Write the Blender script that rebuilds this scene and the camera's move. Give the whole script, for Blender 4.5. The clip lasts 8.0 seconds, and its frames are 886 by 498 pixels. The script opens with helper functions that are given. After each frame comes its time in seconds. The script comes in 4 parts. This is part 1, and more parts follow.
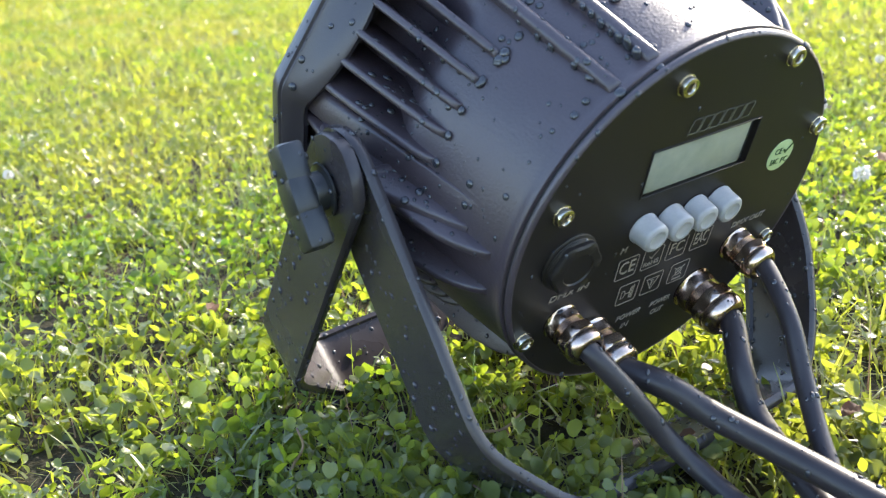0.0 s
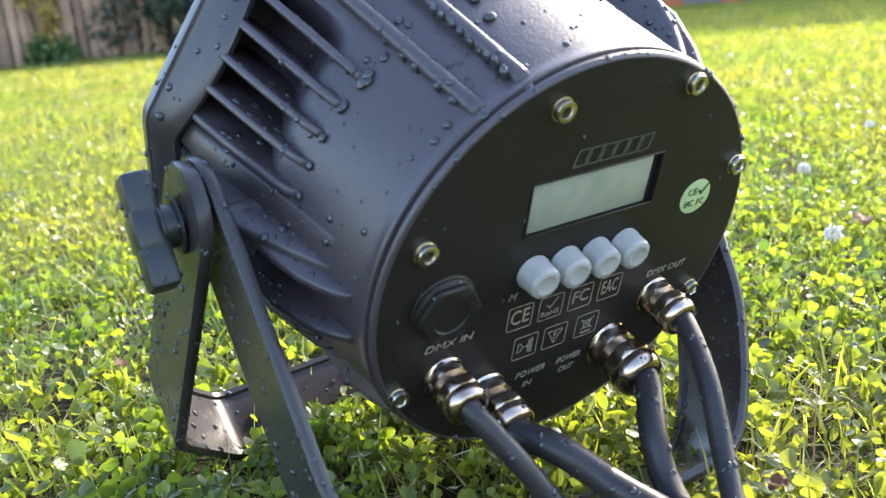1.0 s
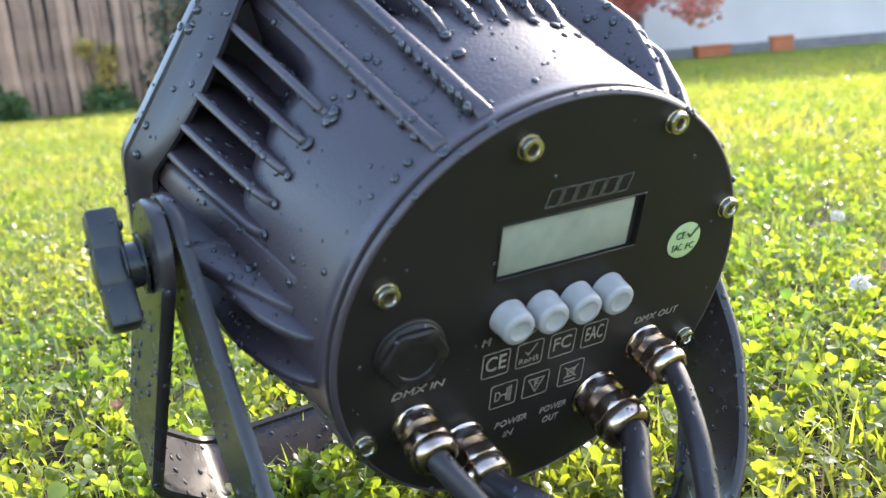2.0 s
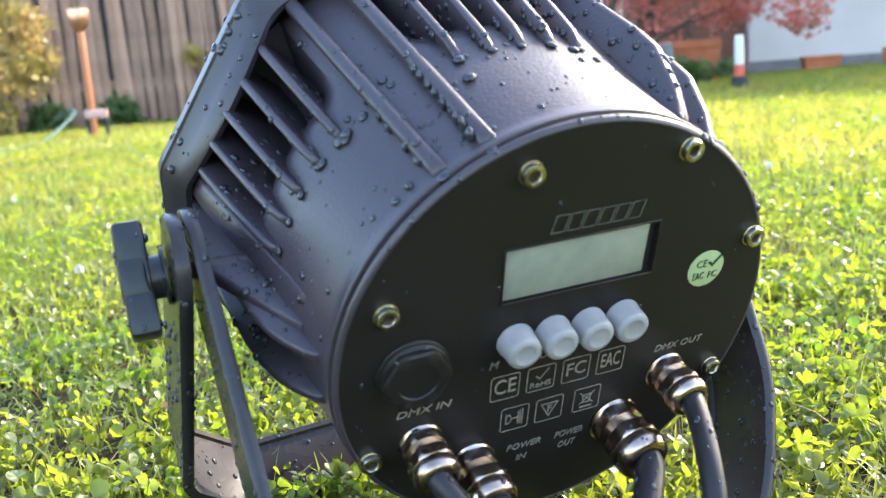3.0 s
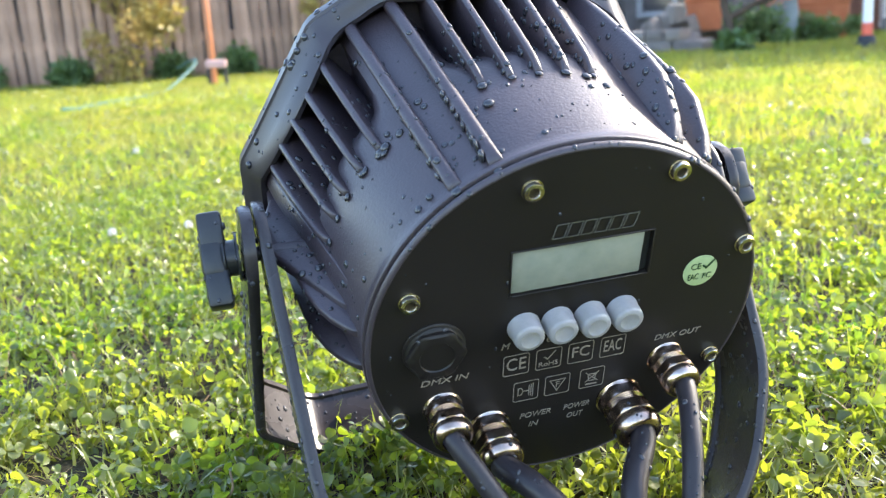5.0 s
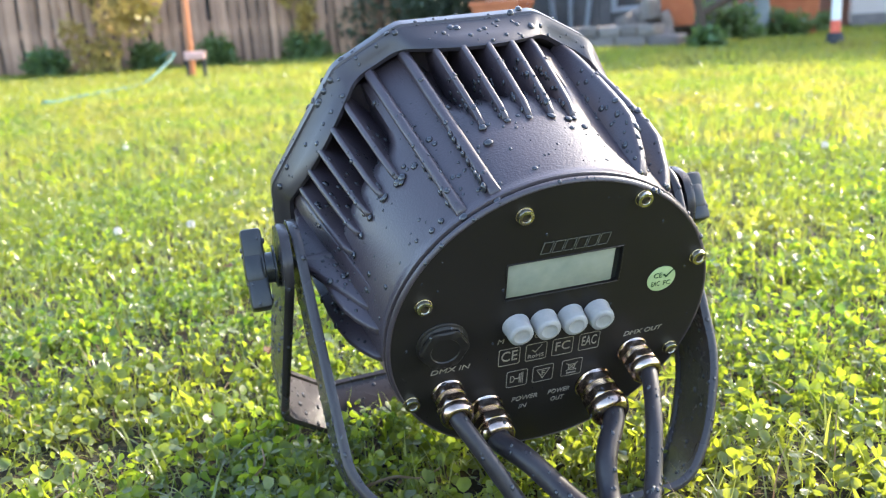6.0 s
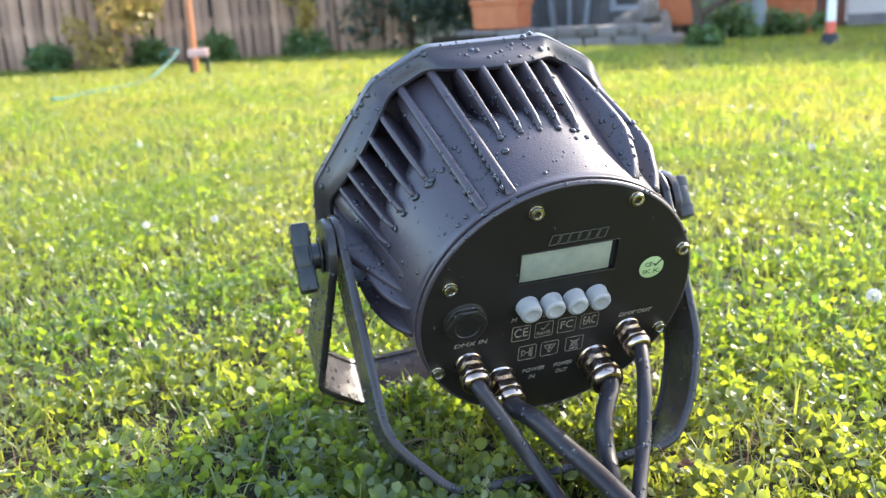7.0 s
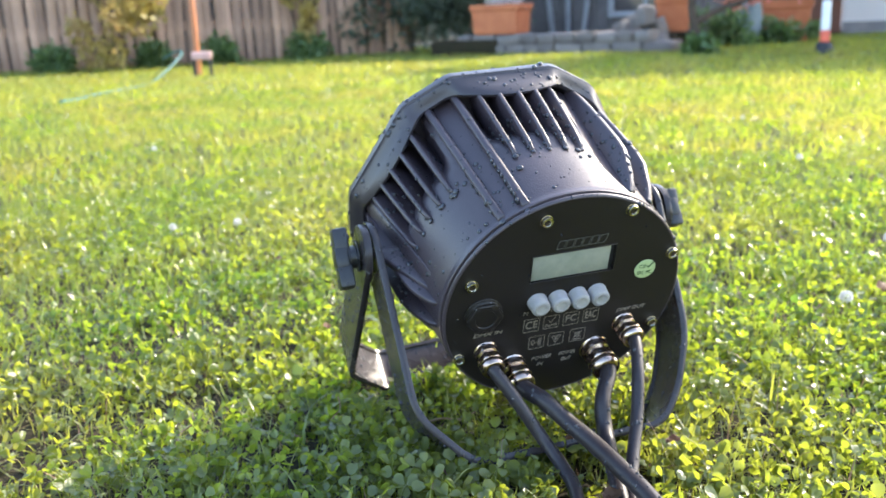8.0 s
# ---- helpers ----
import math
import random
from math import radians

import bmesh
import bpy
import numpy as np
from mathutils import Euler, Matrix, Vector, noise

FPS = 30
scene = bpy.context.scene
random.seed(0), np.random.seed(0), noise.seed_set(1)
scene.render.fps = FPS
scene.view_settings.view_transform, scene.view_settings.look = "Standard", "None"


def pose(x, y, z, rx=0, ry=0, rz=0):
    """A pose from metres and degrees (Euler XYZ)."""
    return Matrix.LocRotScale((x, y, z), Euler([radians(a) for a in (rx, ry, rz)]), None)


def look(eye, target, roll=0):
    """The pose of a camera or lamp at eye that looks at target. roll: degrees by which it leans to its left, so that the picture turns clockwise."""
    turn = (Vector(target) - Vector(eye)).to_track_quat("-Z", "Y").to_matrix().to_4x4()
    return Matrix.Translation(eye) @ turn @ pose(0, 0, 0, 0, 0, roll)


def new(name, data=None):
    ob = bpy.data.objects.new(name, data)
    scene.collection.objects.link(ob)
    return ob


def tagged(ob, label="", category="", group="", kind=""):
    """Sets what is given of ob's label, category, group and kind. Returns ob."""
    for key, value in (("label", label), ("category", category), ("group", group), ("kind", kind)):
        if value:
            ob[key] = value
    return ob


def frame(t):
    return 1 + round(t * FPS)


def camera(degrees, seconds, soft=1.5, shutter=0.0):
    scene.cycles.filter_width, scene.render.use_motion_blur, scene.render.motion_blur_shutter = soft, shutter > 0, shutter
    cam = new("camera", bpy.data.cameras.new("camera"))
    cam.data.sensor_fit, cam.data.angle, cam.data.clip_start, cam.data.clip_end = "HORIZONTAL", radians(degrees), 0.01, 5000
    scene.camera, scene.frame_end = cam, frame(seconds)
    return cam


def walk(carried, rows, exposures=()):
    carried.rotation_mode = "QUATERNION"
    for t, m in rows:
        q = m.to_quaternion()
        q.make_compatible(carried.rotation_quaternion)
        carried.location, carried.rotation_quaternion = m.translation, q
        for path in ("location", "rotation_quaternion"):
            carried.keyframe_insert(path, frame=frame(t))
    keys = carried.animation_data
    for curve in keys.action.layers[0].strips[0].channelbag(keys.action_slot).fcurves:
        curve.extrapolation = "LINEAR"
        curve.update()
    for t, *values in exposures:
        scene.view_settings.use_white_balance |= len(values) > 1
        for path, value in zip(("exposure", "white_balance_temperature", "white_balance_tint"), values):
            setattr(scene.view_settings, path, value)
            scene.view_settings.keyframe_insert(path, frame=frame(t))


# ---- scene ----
cam = camera(52.7, 8.0, soft=1.2)
cam.data.dof.use_dof = True
cam.data.dof.focus_distance = 0.49
cam.data.dof.aperture_fstop = 12.5
PATH = [
    (0, (0.043, 0.006, 0.277), (-0.234, 1.865, -0.406), -5.2),
    (0.5, (0.074, 0.034, 0.261), (-0.212, 1.919, -0.343), -4.7),
    (1, (0.099, 0.047, 0.247), (-0.218, 1.952, -0.276), -4.8),
    (1.5, (0.116, 0.053, 0.242), (-0.253, 1.965, -0.215), -4.7),
    (1.7, (0.119, 0.058, 0.239), (-0.263, 1.972, -0.194), -4.7),
    (2.8, (0.154, 0.068, 0.243), (-0.421, 1.945, -0.141), -4.6),
    (3, (0.159, 0.07, 0.243), (-0.46, 1.934, -0.136), -4.3),
    (3.5, (0.173, 0.073, 0.241), (-0.518, 1.911, -0.14), -4.3),
    (4, (0.187, 0.072, 0.24), (-0.572, 1.88, -0.156), -4.0),
    (4.5, (0.198, 0.06, 0.252), (-0.641, 1.828, -0.159), -3.6),
    (4.7, (0.205, 0.049, 0.26), (-0.643, 1.804, -0.188), -3.6),
    (6, (0.234, -0.048, 0.305), (-0.555, 1.722, -0.187), -3.2),
    (6.5, (0.241, -0.095, 0.313), (-0.541, 1.674, -0.197), -3.3),
    (7, (0.253, -0.131, 0.324), (-0.53, 1.639, -0.176), -2.9),
    (7.5, (0.26, -0.172, 0.337), (-0.524, 1.601, -0.154), -2.5),
    (8, (0.271, -0.219, 0.348), (-0.505, 1.556, -0.148), -2.4),
]
EXPOSURE = [(0, 2.68), (1, 2.70), (2, 2.76), (3, 2.80), (4, 2.88), (4.6, 2.84), (6, 2.80), (7, 2.76), (8, 2.72)]
walk(cam, [(t, look(eye, target, roll)) for t, eye, target, roll in PATH], EXPOSURE)

# ---- light: low sun ahead and to the right, clear sky ----
SUN_AZ, SUN_EL = 31.0, 32.0          # degrees right of +y, above the horizon
world = bpy.data.worlds.new("sky")
scene.world = world
world.use_nodes = True
wn = world.node_tree.nodes
sky = wn.new("ShaderNodeTexSky")
sky.sky_type, sky.sun_disc = "NISHITA", False
sky.sun_elevation, sky.sun_rotation = radians(SUN_EL), radians(SUN_AZ)
sky.dust_density, sky.ozone_density = 1.5, 1.0
wn["Background"].inputs["Strength"].default_value = 0.15
world.node_tree.links.new(sky.outputs["Color"], wn["Background"].inputs["Color"])
sun = new("sun", bpy.data.lights.new("sun", "SUN"))
sun.data.energy, sun.data.angle, sun.data.color = 1.9, radians(0.6), (1.0, 0.90, 0.74)
toward = Vector((math.sin(radians(SUN_AZ)) * math.cos(radians(SUN_EL)), math.cos(radians(SUN_AZ)) * math.cos(radians(SUN_EL)), math.sin(radians(SUN_EL))))
sun.matrix_world = look(toward * 20, (0, 0, 0))


# ---- materials ----
def material(name, a, b=None, rough=0.5, metal=0.0, scale=40.0, fine=600.0, bump=0.0, spec=0.5, coat=0.0, bump_distance=0.0004, rough_var=0.08, coord="Object", per="", trans=0.0, alpha_ior=1.45):
    """Two-scale procedural surface: colour a varied towards b by blotches and grain, with fine relief."""
    m = bpy.data.materials.new(name)
    m.use_nodes = True
    n, l = m.node_tree.nodes, m.node_tree.links
    p = n["Principled BSDF"]
    b = b or tuple(c * 0.7 for c in a)
    tc = n.new("ShaderNodeTexCoord")
    blot, grain = n.new("ShaderNodeTexNoise"), n.new("ShaderNodeTexNoise")
    blot.inputs["Scale"].default_value, grain.inputs["Scale"].default_value = scale, fine
    blot.inputs["Detail"].default_value, grain.inputs["Detail"].default_value = 5.0, 3.0
    l.new(tc.outputs[coord], blot.inputs["Vector"])
    l.new(tc.outputs[coord], grain.inputs["Vector"])
    add = n.new("ShaderNodeMath")
    add.operation = "MULTIPLY_ADD"
    l.new(grain.outputs["Fac"], add.inputs[0])
    add.inputs[1].default_value = 0.35
    l.new(blot.outputs["Fac"], add.inputs[2])
    ramp = n.new("ShaderNodeMapRange")
    ramp.inputs["From Min"].default_value, ramp.inputs["From Max"].default_value = 0.45, 0.95
    fac = add.outputs[0]
    if per:
        var = n.new("ShaderNodeObjectInfo") if per == "object" else n.new("ShaderNodeNewGeometry")
        add2 = n.new("ShaderNodeMath")
        add2.operation = "MULTIPLY_ADD"
        l.new(var.outputs["Random" if per == "object" else "Random Per Island"], add2.inputs[0])
        add2.inputs[1].default_value = 0.5
        l.new(fac, add2.inputs[2])
        fac = add2.outputs[0]
        ramp.inputs["From Max"].default_value = 1.4
    l.new(fac, ramp.inputs["Value"])
    mix = n.new("ShaderNodeMix")
    mix.data_type = "RGBA"
    mix.inputs[6].default_value, mix.inputs[7].default_value = (*a, 1), (*b, 1)
    l.new(ramp.outputs["Result"], mix.inputs[0])
    l.new(mix.outputs[2], p.inputs["Base Color"])
    rr = n.new("ShaderNodeMapRange")
    rr.inputs["To Min"].default_value, rr.inputs["To Max"].default_value = max(0.02, rough - rough_var), rough + rough_var
    l.new(blot.outputs["Fac"], rr.inputs["Value"])
    l.new(rr.outputs["Result"], p.inputs["Roughness"])
    p.inputs["Metallic"].default_value = metal
    p.inputs["Specular IOR Level"].default_value = spec
    p.inputs["Coat Weight"].default_value = coat
    p.inputs["Transmission Weight"].default_value = trans
    p.inputs["IOR"].default_value = alpha_ior
    if bump:
        bp = n.new("ShaderNodeBump")
        bp.inputs["Strength"].default_value, bp.inputs["Distance"].default_value = bump, bump_distance
        l.new(grain.outputs["Fac"], bp.inputs["Height"])
        l.new(bp.outputs["Normal"], p.inputs["Normal"])
    return m


def leafy(name, a, b, light, rough=0.4, share=0.45, scale=3.0, crumple=0.0, patchy=2.3):
    """A leaf: gloss and diffuse on top, light passing through from behind; each leaf of its own shade."""
    m = material(name, a, b, rough=rough, scale=scale, fine=260.0, spec=0.5, per="island", bump=crumple, bump_distance=0.0012)
    n, l = m.node_tree.nodes, m.node_tree.links
    p, out = n["Principled BSDF"], n["Material Output"]
    tr = n.new("ShaderNodeBsdfTranslucent")
    geo = n.new("ShaderNodeNewGeometry")
    mixc = n.new("ShaderNodeMix")
    mixc.data_type = "RGBA"
    mixc.inputs[6].default_value = (*light, 1)
    mixc.inputs[7].default_value = (light[0] * 0.22, light[1] * 0.40, light[2] * 0.6, 1)
    l.new(geo.outputs["Random Per Island"], mixc.inputs[0])
    tint = n.new("ShaderNodeTexNoise")   # paler and greener patches of the lawn
    tint.inputs["Scale"].default_value, tint.inputs["Detail"].default_value = patchy, 3.0
    l.new(n["Texture Coordinate"].outputs["Object"], tint.inputs["Vector"])
    span = n.new("ShaderNodeMapRange")
    span.inputs["From Min"].default_value, span.inputs["From Max"].default_value = 0.42, 0.66
    l.new(tint.outputs["Fac"], span.inputs["Value"])
    pale = n.new("ShaderNodeMix")
    pale.data_type = "RGBA"
    l.new(span.outputs["Result"], pale.inputs[0])
    l.new(mixc.outputs[2], pale.inputs[6])
    pale.inputs[7].default_value = (light[0] * 0.92, light[1] * 0.76, light[2] * 1.5, 1)
    l.new(pale.outputs[2], tr.inputs["Color"])
    sh = n.new("ShaderNodeMixShader")
    sh.inputs[0].default_value = share
    l.new(p.outputs[0], sh.inputs[1])
    l.new(tr.outputs[0], sh.inputs[2])
    l.new(sh.outputs[0], out.inputs["Surface"])
    return m


COAT = material("black_powder_coat", (0.037, 0.027, 0.032), (0.052, 0.039, 0.046), rough=0.38, spec=0.62, scale=25, fine=750, bump=0.75, bump_distance=0.0003, rough_var=0.1)
COAT_RING = material("black_cast_metal", (0.034, 0.028, 0.032), (0.048, 0.040, 0.045), rough=0.34, spec=0.5, scale=18, fine=1100, bump=0.3, bump_distance=0.0003, rough_var=0.12)
PLATE = material("black_anodised_plate", (0.0120, 0.0096, 0.0086), (0.019, 0.0150, 0.0132), rough=0.40, spec=0.32, scale=14, fine=1500, bump=0.08, bump_distance=0.0001, rough_var=0.1)
STEEL_BLACK = material("black_painted_steel", (0.026, 0.021, 0.022), (0.040, 0.034, 0.036), rough=0.26, spec=0.36, scale=22, fine=800, bump=0.3, bump_distance=0.0003, rough_var=0.12)
PLASTIC = material("black_plastic", (0.014, 0.014, 0.015), (0.022, 0.022, 0.024), rough=0.36, scale=60, fine=700, bump=0.15, bump_distance=0.0002)
RUBBER = material("black_cable_sheath", (0.020, 0.016, 0.018), (0.030, 0.025, 0.028), rough=0.40, spec=0.36, scale=50, fine=500, bump=0.2, bump_distance=0.0003)
GASKET = material("dark_gasket", (0.006, 0.006, 0.006), (0.012, 0.012, 0.012), rough=0.7, scale=80)
# coppery and dark reflections on the nickel are put into its colour
CHROME = material("nickel_painted_reflections", (0.56, 0.46, 0.39), (0.22, 0.13, 0.095), rough=0.22, metal=1.0, scale=120, fine=900, bump=0.05, bump_distance=0.0001, rough_var=0.08)
STEEL = material("stainless_steel", (0.70, 0.63, 0.50), (0.46, 0.39, 0.29), rough=0.24, metal=1.0, scale=150, fine=900, bump=0.05, bump_distance=0.0001, rough_var=0.08)
SOCKET = material("dark_socket", (0.03, 0.025, 0.018), (0.08, 0.06, 0.035), rough=0.5, metal=0.6, scale=300)
CAPS = material("milky_silicone", (0.33, 0.31, 0.305), (0.25, 0.24, 0.24), rough=0.32, scale=90, fine=600, bump=0.05)
CAPS.node_tree.nodes["Principled BSDF"].inputs["Subsurface Weight"].default_value = 0.35
CAPS.node_tree.nodes["Principled BSDF"].inputs["Subsurface Radius"].default_value = (0.004, 0.004, 0.005)
LCD = material("milky_display", (0.29, 0.29, 0.235), (0.19, 0.205, 0.165), rough=0.22, scale=35, fine=200, spec=0.6)
PRINT = material("pale_print", (0.28, 0.235, 0.19), (0.16, 0.135, 0.11), rough=0.5, scale=300, fine=1500)
PRINT_DARK = material("engraved_outline", (0.12, 0.115, 0.10), (0.07, 0.068, 0.06), rough=0.25, scale=300)
STICKER = material("pale_green_sticker", (0.40, 0.47, 0.24), (0.34, 0.42, 0.21), rough=0.4, scale=150)
INK = material("green_ink", (0.02, 0.06, 0.02), rough=0.5, scale=200)
GLASS = material("front_glass", (0.05, 0.05, 0.055), (0.07, 0.07, 0.07), rough=0.06, spec=0.6, scale=20)
# opaque: the dark lamp seen through a drop is put into its colour
WATER = material("water_on_black", (0.022, 0.022, 0.027), (0.035, 0.035, 0.042), rough=0.05, rough_var=0.015, alpha_ior=1.40, spec=0.8, scale=20)
CLOVER = leafy("clover_leaf", (0.056, 0.080, 0.026), (0.130, 0.148, 0.062), (0.54, 0.66, 0.030), rough=0.23, share=0.42, crumple=0.9)
GRASS = leafy("grass_blade", (0.078, 0.102, 0.032), (0.24, 0.245, 0.11), (0.56, 0.65, 0.05), rough=0.27, share=0.42)
GRASS_FAR = leafy("mown_grass", (0.085, 0.125, 0.03), (0.16, 0.19, 0.06), (0.72, 0.74, 0.05), rough=0.38, share=0.45)
DRY = leafy("dry_grass", (0.26, 0.18, 0.09), (0.16, 0.10, 0.05), (0.45, 0.30, 0.12), rough=0.6, share=0.25)
DEAD = leafy("dead_leaf", (0.14, 0.07, 0.04), (0.20, 0.11, 0.06), (0.25, 0.12, 0.06), rough=0.6, share=0.25)
PETAL = leafy("clover_petal", (0.72, 0.70, 0.64), (0.60, 0.56, 0.50), (0.7, 0.65, 0.55), rough=0.6, share=0.3)
SOIL = material("lawn_ground", (0.022, 0.022, 0.011), (0.036, 0.026, 0.016), rough=0.9, scale=14, fine=120, bump=0.8, bump_distance=0.01, spec=0.2)
FENCE_WOOD = material("weathered_wood", (0.56, 0.35, 0.24), (0.17, 0.105, 0.075), rough=0.8, scale=4, fine=40, bump=0.5, bump_distance=0.01, per="object", spec=0.2)
IVY = leafy("ivy_leaf", (0.045, 0.065, 0.045), (0.10, 0.125, 0.09), (0.12, 0.20, 0.05), share=0.25)
BUSH = leafy("bush_leaf", (0.07, 0.125, 0.045), (0.13, 0.19, 0.08), (0.25, 0.40, 0.06), share=0.35)
YELLOW = leafy("yellowing_leaf", (0.32, 0.28, 0.08), (0.44, 0.30, 0.10), (0.80, 0.62, 0.14), share=0.4)
ACER = leafy("red_maple_leaf", (0.46, 0.15, 0.10), (0.56, 0.24, 0.16), (0.98, 0.42, 0.25), share=0.5)
BARK = material("bark", (0.09, 0.06, 0.04), (0.04, 0.03, 0.02), rough=0.9, scale=15, fine=80, bump=0.8, bump_distance=0.01)
TERRACOTTA = material("terracotta", (0.52, 0.17, 0.07), (0.40, 0.12, 0.05), rough=0.75, scale=8, fine=90, bump=0.2, bump_distance=0.003)
STONE = material("rough_stone", (0.27, 0.235, 0.215), (0.11, 0.095, 0.09), rough=0.85, scale=9, fine=60, bump=0.7, bump_distance=0.01, per="object")
RENDER_WALL = material("pale_house_wall", (0.66, 0.58, 0.53), (0.54, 0.47, 0.43), rough=0.85, scale=1.5, fine=60, bump=0.3, bump_distance=0.004)
BRICK_RED = material("reddish_render", (0.36, 0.17, 0.11), (0.27, 0.12, 0.08), rough=0.85, scale=3, fine=40, bump=0.3, bump_distance=0.004)
SHED_WOOD = material("dark_shed_wood", (0.08, 0.072, 0.072), (0.14, 0.125, 0.125), rough=0.7, scale=6, fine=50, bump=0.3, bump_distance=0.004)
GREY_PAINT = material("grey_paint", (0.28, 0.29, 0.31), (0.2, 0.2, 0.22), rough=0.6, scale=10)
BARREL = material("blue_grey_plastic", (0.20, 0.25, 0.27), (0.15, 0.19, 0.21), rough=0.5, scale=6)
WHITE = material("white_paint", (0.75, 0.74, 0.72), (0.62, 0.60, 0.58), rough=0.5, scale=12)
RED = material("red_paint", (0.62, 0.10, 0.05), (0.5, 0.08, 0.04), rough=0.5, scale=12)
DARK = material("black_base", (0.02, 0.02, 0.02), rough=0.6)
COPPER_WOOD = material("orange_stained_wood", (0.50, 0.18, 0.06), (0.38, 0.13, 0.05), rough=0.5, scale=10, fine=80)
HOSE = material("teal_hose", (0.03, 0.11, 0.095), (0.05, 0.15, 0.13), rough=0.4, scale=20)


# ---- mesh helpers ----
def finish(name, bm, mat, smooth=True):
    bmesh.ops.recalc_face_normals(bm, faces=bm.faces)
    me = bpy.data.meshes.new(name)
    bm.to_mesh(me)
    bm.free()
    me.materials.append(mat)
    if smooth:
        for p in me.polygons:
            p.use_smooth = True
        me.set_sharp_from_angle(angle=radians(38))
    return me


def part(name, bm, mat, parent, label="", smooth=True):
    """Links a bmesh as one mesh object under a thing or under a part."""
    ob = new(name, finish(name, bm, mat, smooth))
    ob.parent = parent
    return tagged(ob, label)


def thing(name, label, category, group="", m=None, kind=""):
    ob = new(name)
    ob.empty_display_size = 0.05
    if m is not None:
        ob.matrix_world = m
    return tagged(ob, label, category, group, kind)


def solo(name, bm, mat, label, category, group="", kind="", m=None, smooth=True):
    ob = new(name, finish(name, bm, mat, smooth))
    if m is not None:
        ob.matrix_world = m
    return tagged(ob, label, category, group, kind)


def grid(bm, rows, closed=True, cap=False):
    """Faces between rows of points; closed: each row is a loop."""
    vs = [[bm.verts.new(p) for p in row] for row in rows]
    for a, b in zip(vs, vs[1:]):
        k = len(a)
        for i in range(k if closed else k - 1):
            j = (i + 1) % k
            bm.faces.new((a[i], a[j], b[j], b[i]))
    if cap:
        bm.faces.new(vs[0][::-1])
        bm.faces.new(vs[-1])
    return vs


def lathe(bm, profile, n=64, centre=(0, 0), flat=None, cap=True):
    """Revolves (radius, height) pairs about the z axis through centre; flat: row indices to draw as hexagons."""
    rows = []
    for k, (r, z) in enumerate(profile):
        row = []
        for i in range(n):
            a = 2 * math.pi * i / n
            q = r
            if flat and k in flat:
                d = (a % (math.pi / 3)) - math.pi / 6
                q = r * min(1.0, 0.90 / math.cos(d))
            row.append((centre[0] + q * math.cos(a), centre[1] + q * math.sin(a), z))
        rows.append(row)
    grid(bm, rows, True, cap)
    return bm


def box(bm, x0, x1, y0, y1, z0, z1, bevel=0.0, segments=2, m=None):
    made = bmesh.ops.create_cube(bm, size=1.0)["verts"]
    for v in made:
        v.co = Vector(((x0 + x1) / 2 + v.co.x * (x1 - x0), (y0 + y1) / 2 + v.co.y * (y1 - y0), (z0 + z1) / 2 + v.co.z * (z1 - z0)))
    if bevel:
        edges = list({e for v in made for e in v.link_edges})
        res = bmesh.ops.bevel(bm, geom=edges, offset=bevel, segments=segments, affect="EDGES", profile=0.5)
        made = list({v for f in res["faces"] for v in f.verts} | {v for v in made if v.is_valid})
    if m is not None:
        for v in made:
            v.co = m @ v.co
    return bm


def spline(points, steps=10):
    """Catmull-Rom curve through points."""
    ps = [Vector(p) for p in points]
    ps = [2 * ps[0] - ps[1]] + ps + [2 * ps[-1] - ps[-2]]
    out = []
    for i in range(1, len(ps) - 2):
        a, b, c, d = ps[i - 1:i + 3]
        for k in range(steps):
            t = k / steps
            out.append(0.5 * ((2 * b) + (c - a) * t + (2 * a - 5 * b + 4 * c - d) * t * t + (3 * b - a - 3 * c + d) * t ** 3))
    out.append(ps[-2])
    return out


def tube(bm, pts, radius, n=14, cap=True):
    """A tube along pts; radius a number or a function of 0..1."""
    rows, up = [], Vector((0, 0, 1))
    side = None
    for i, p in enumerate(pts):
        d = (pts[min(i + 1, len(pts) - 1)] - pts[max(i - 1, 0)]).normalized()
        if side is None:
            side = d.cross(up if abs(d.z) < 0.9 else Vector((1, 0, 0))).normalized()
        side = (side - d * side.dot(d)).normalized()
        other = d.cross(side)
        r = radius(i / (len(pts) - 1)) if callable(radius) else radius
        rows.append([p + r * (math.cos(2 * math.pi * k / n) * side + math.sin(2 * math.pi * k / n) * other) for k in range(n)])
    grid(bm, rows, True, cap)
    return bm


def raw(name, verts, faces, mat, label, category, kind="stuff", smooth=True):
    """A large joined mesh out of numpy arrays (n,3) and (m,3)."""
    me = bpy.data.meshes.new(name)
    me.vertices.add(len(verts))
    me.vertices.foreach_set("co", np.asarray(verts, np.float32).ravel())
    me.loops.add(faces.size)
    me.loops.foreach_set("vertex_index", faces.astype(np.int32).ravel())
    me.polygons.add(len(faces))
    me.polygons.foreach_set("loop_start", np.arange(0, faces.size, faces.shape[1], dtype=np.int32))
    me.update(calc_edges=True)
    me.validate()
    me.materials.append(mat)
    if smooth:
        me.polygons.foreach_set("use_smooth", np.ones(len(faces), bool))
    return tagged(new(name, me), label, category, "", kind)


# ---- the ground: one lawn sheet to the horizon ----
def ground_z(x, y):
    """Gently uneven lawn, rising a little towards the sunny side."""
    return 0.006 + 0.006 * np.sin(x * 3.1 + 0.6) * np.cos(y * 2.7) + 0.012 * np.sin(x * 0.9 - 0.4) * np.sin(y * 0.8 + 0.3) * np.clip(np.hypot(x, y) - 0.6, 0, 1) - 0.004


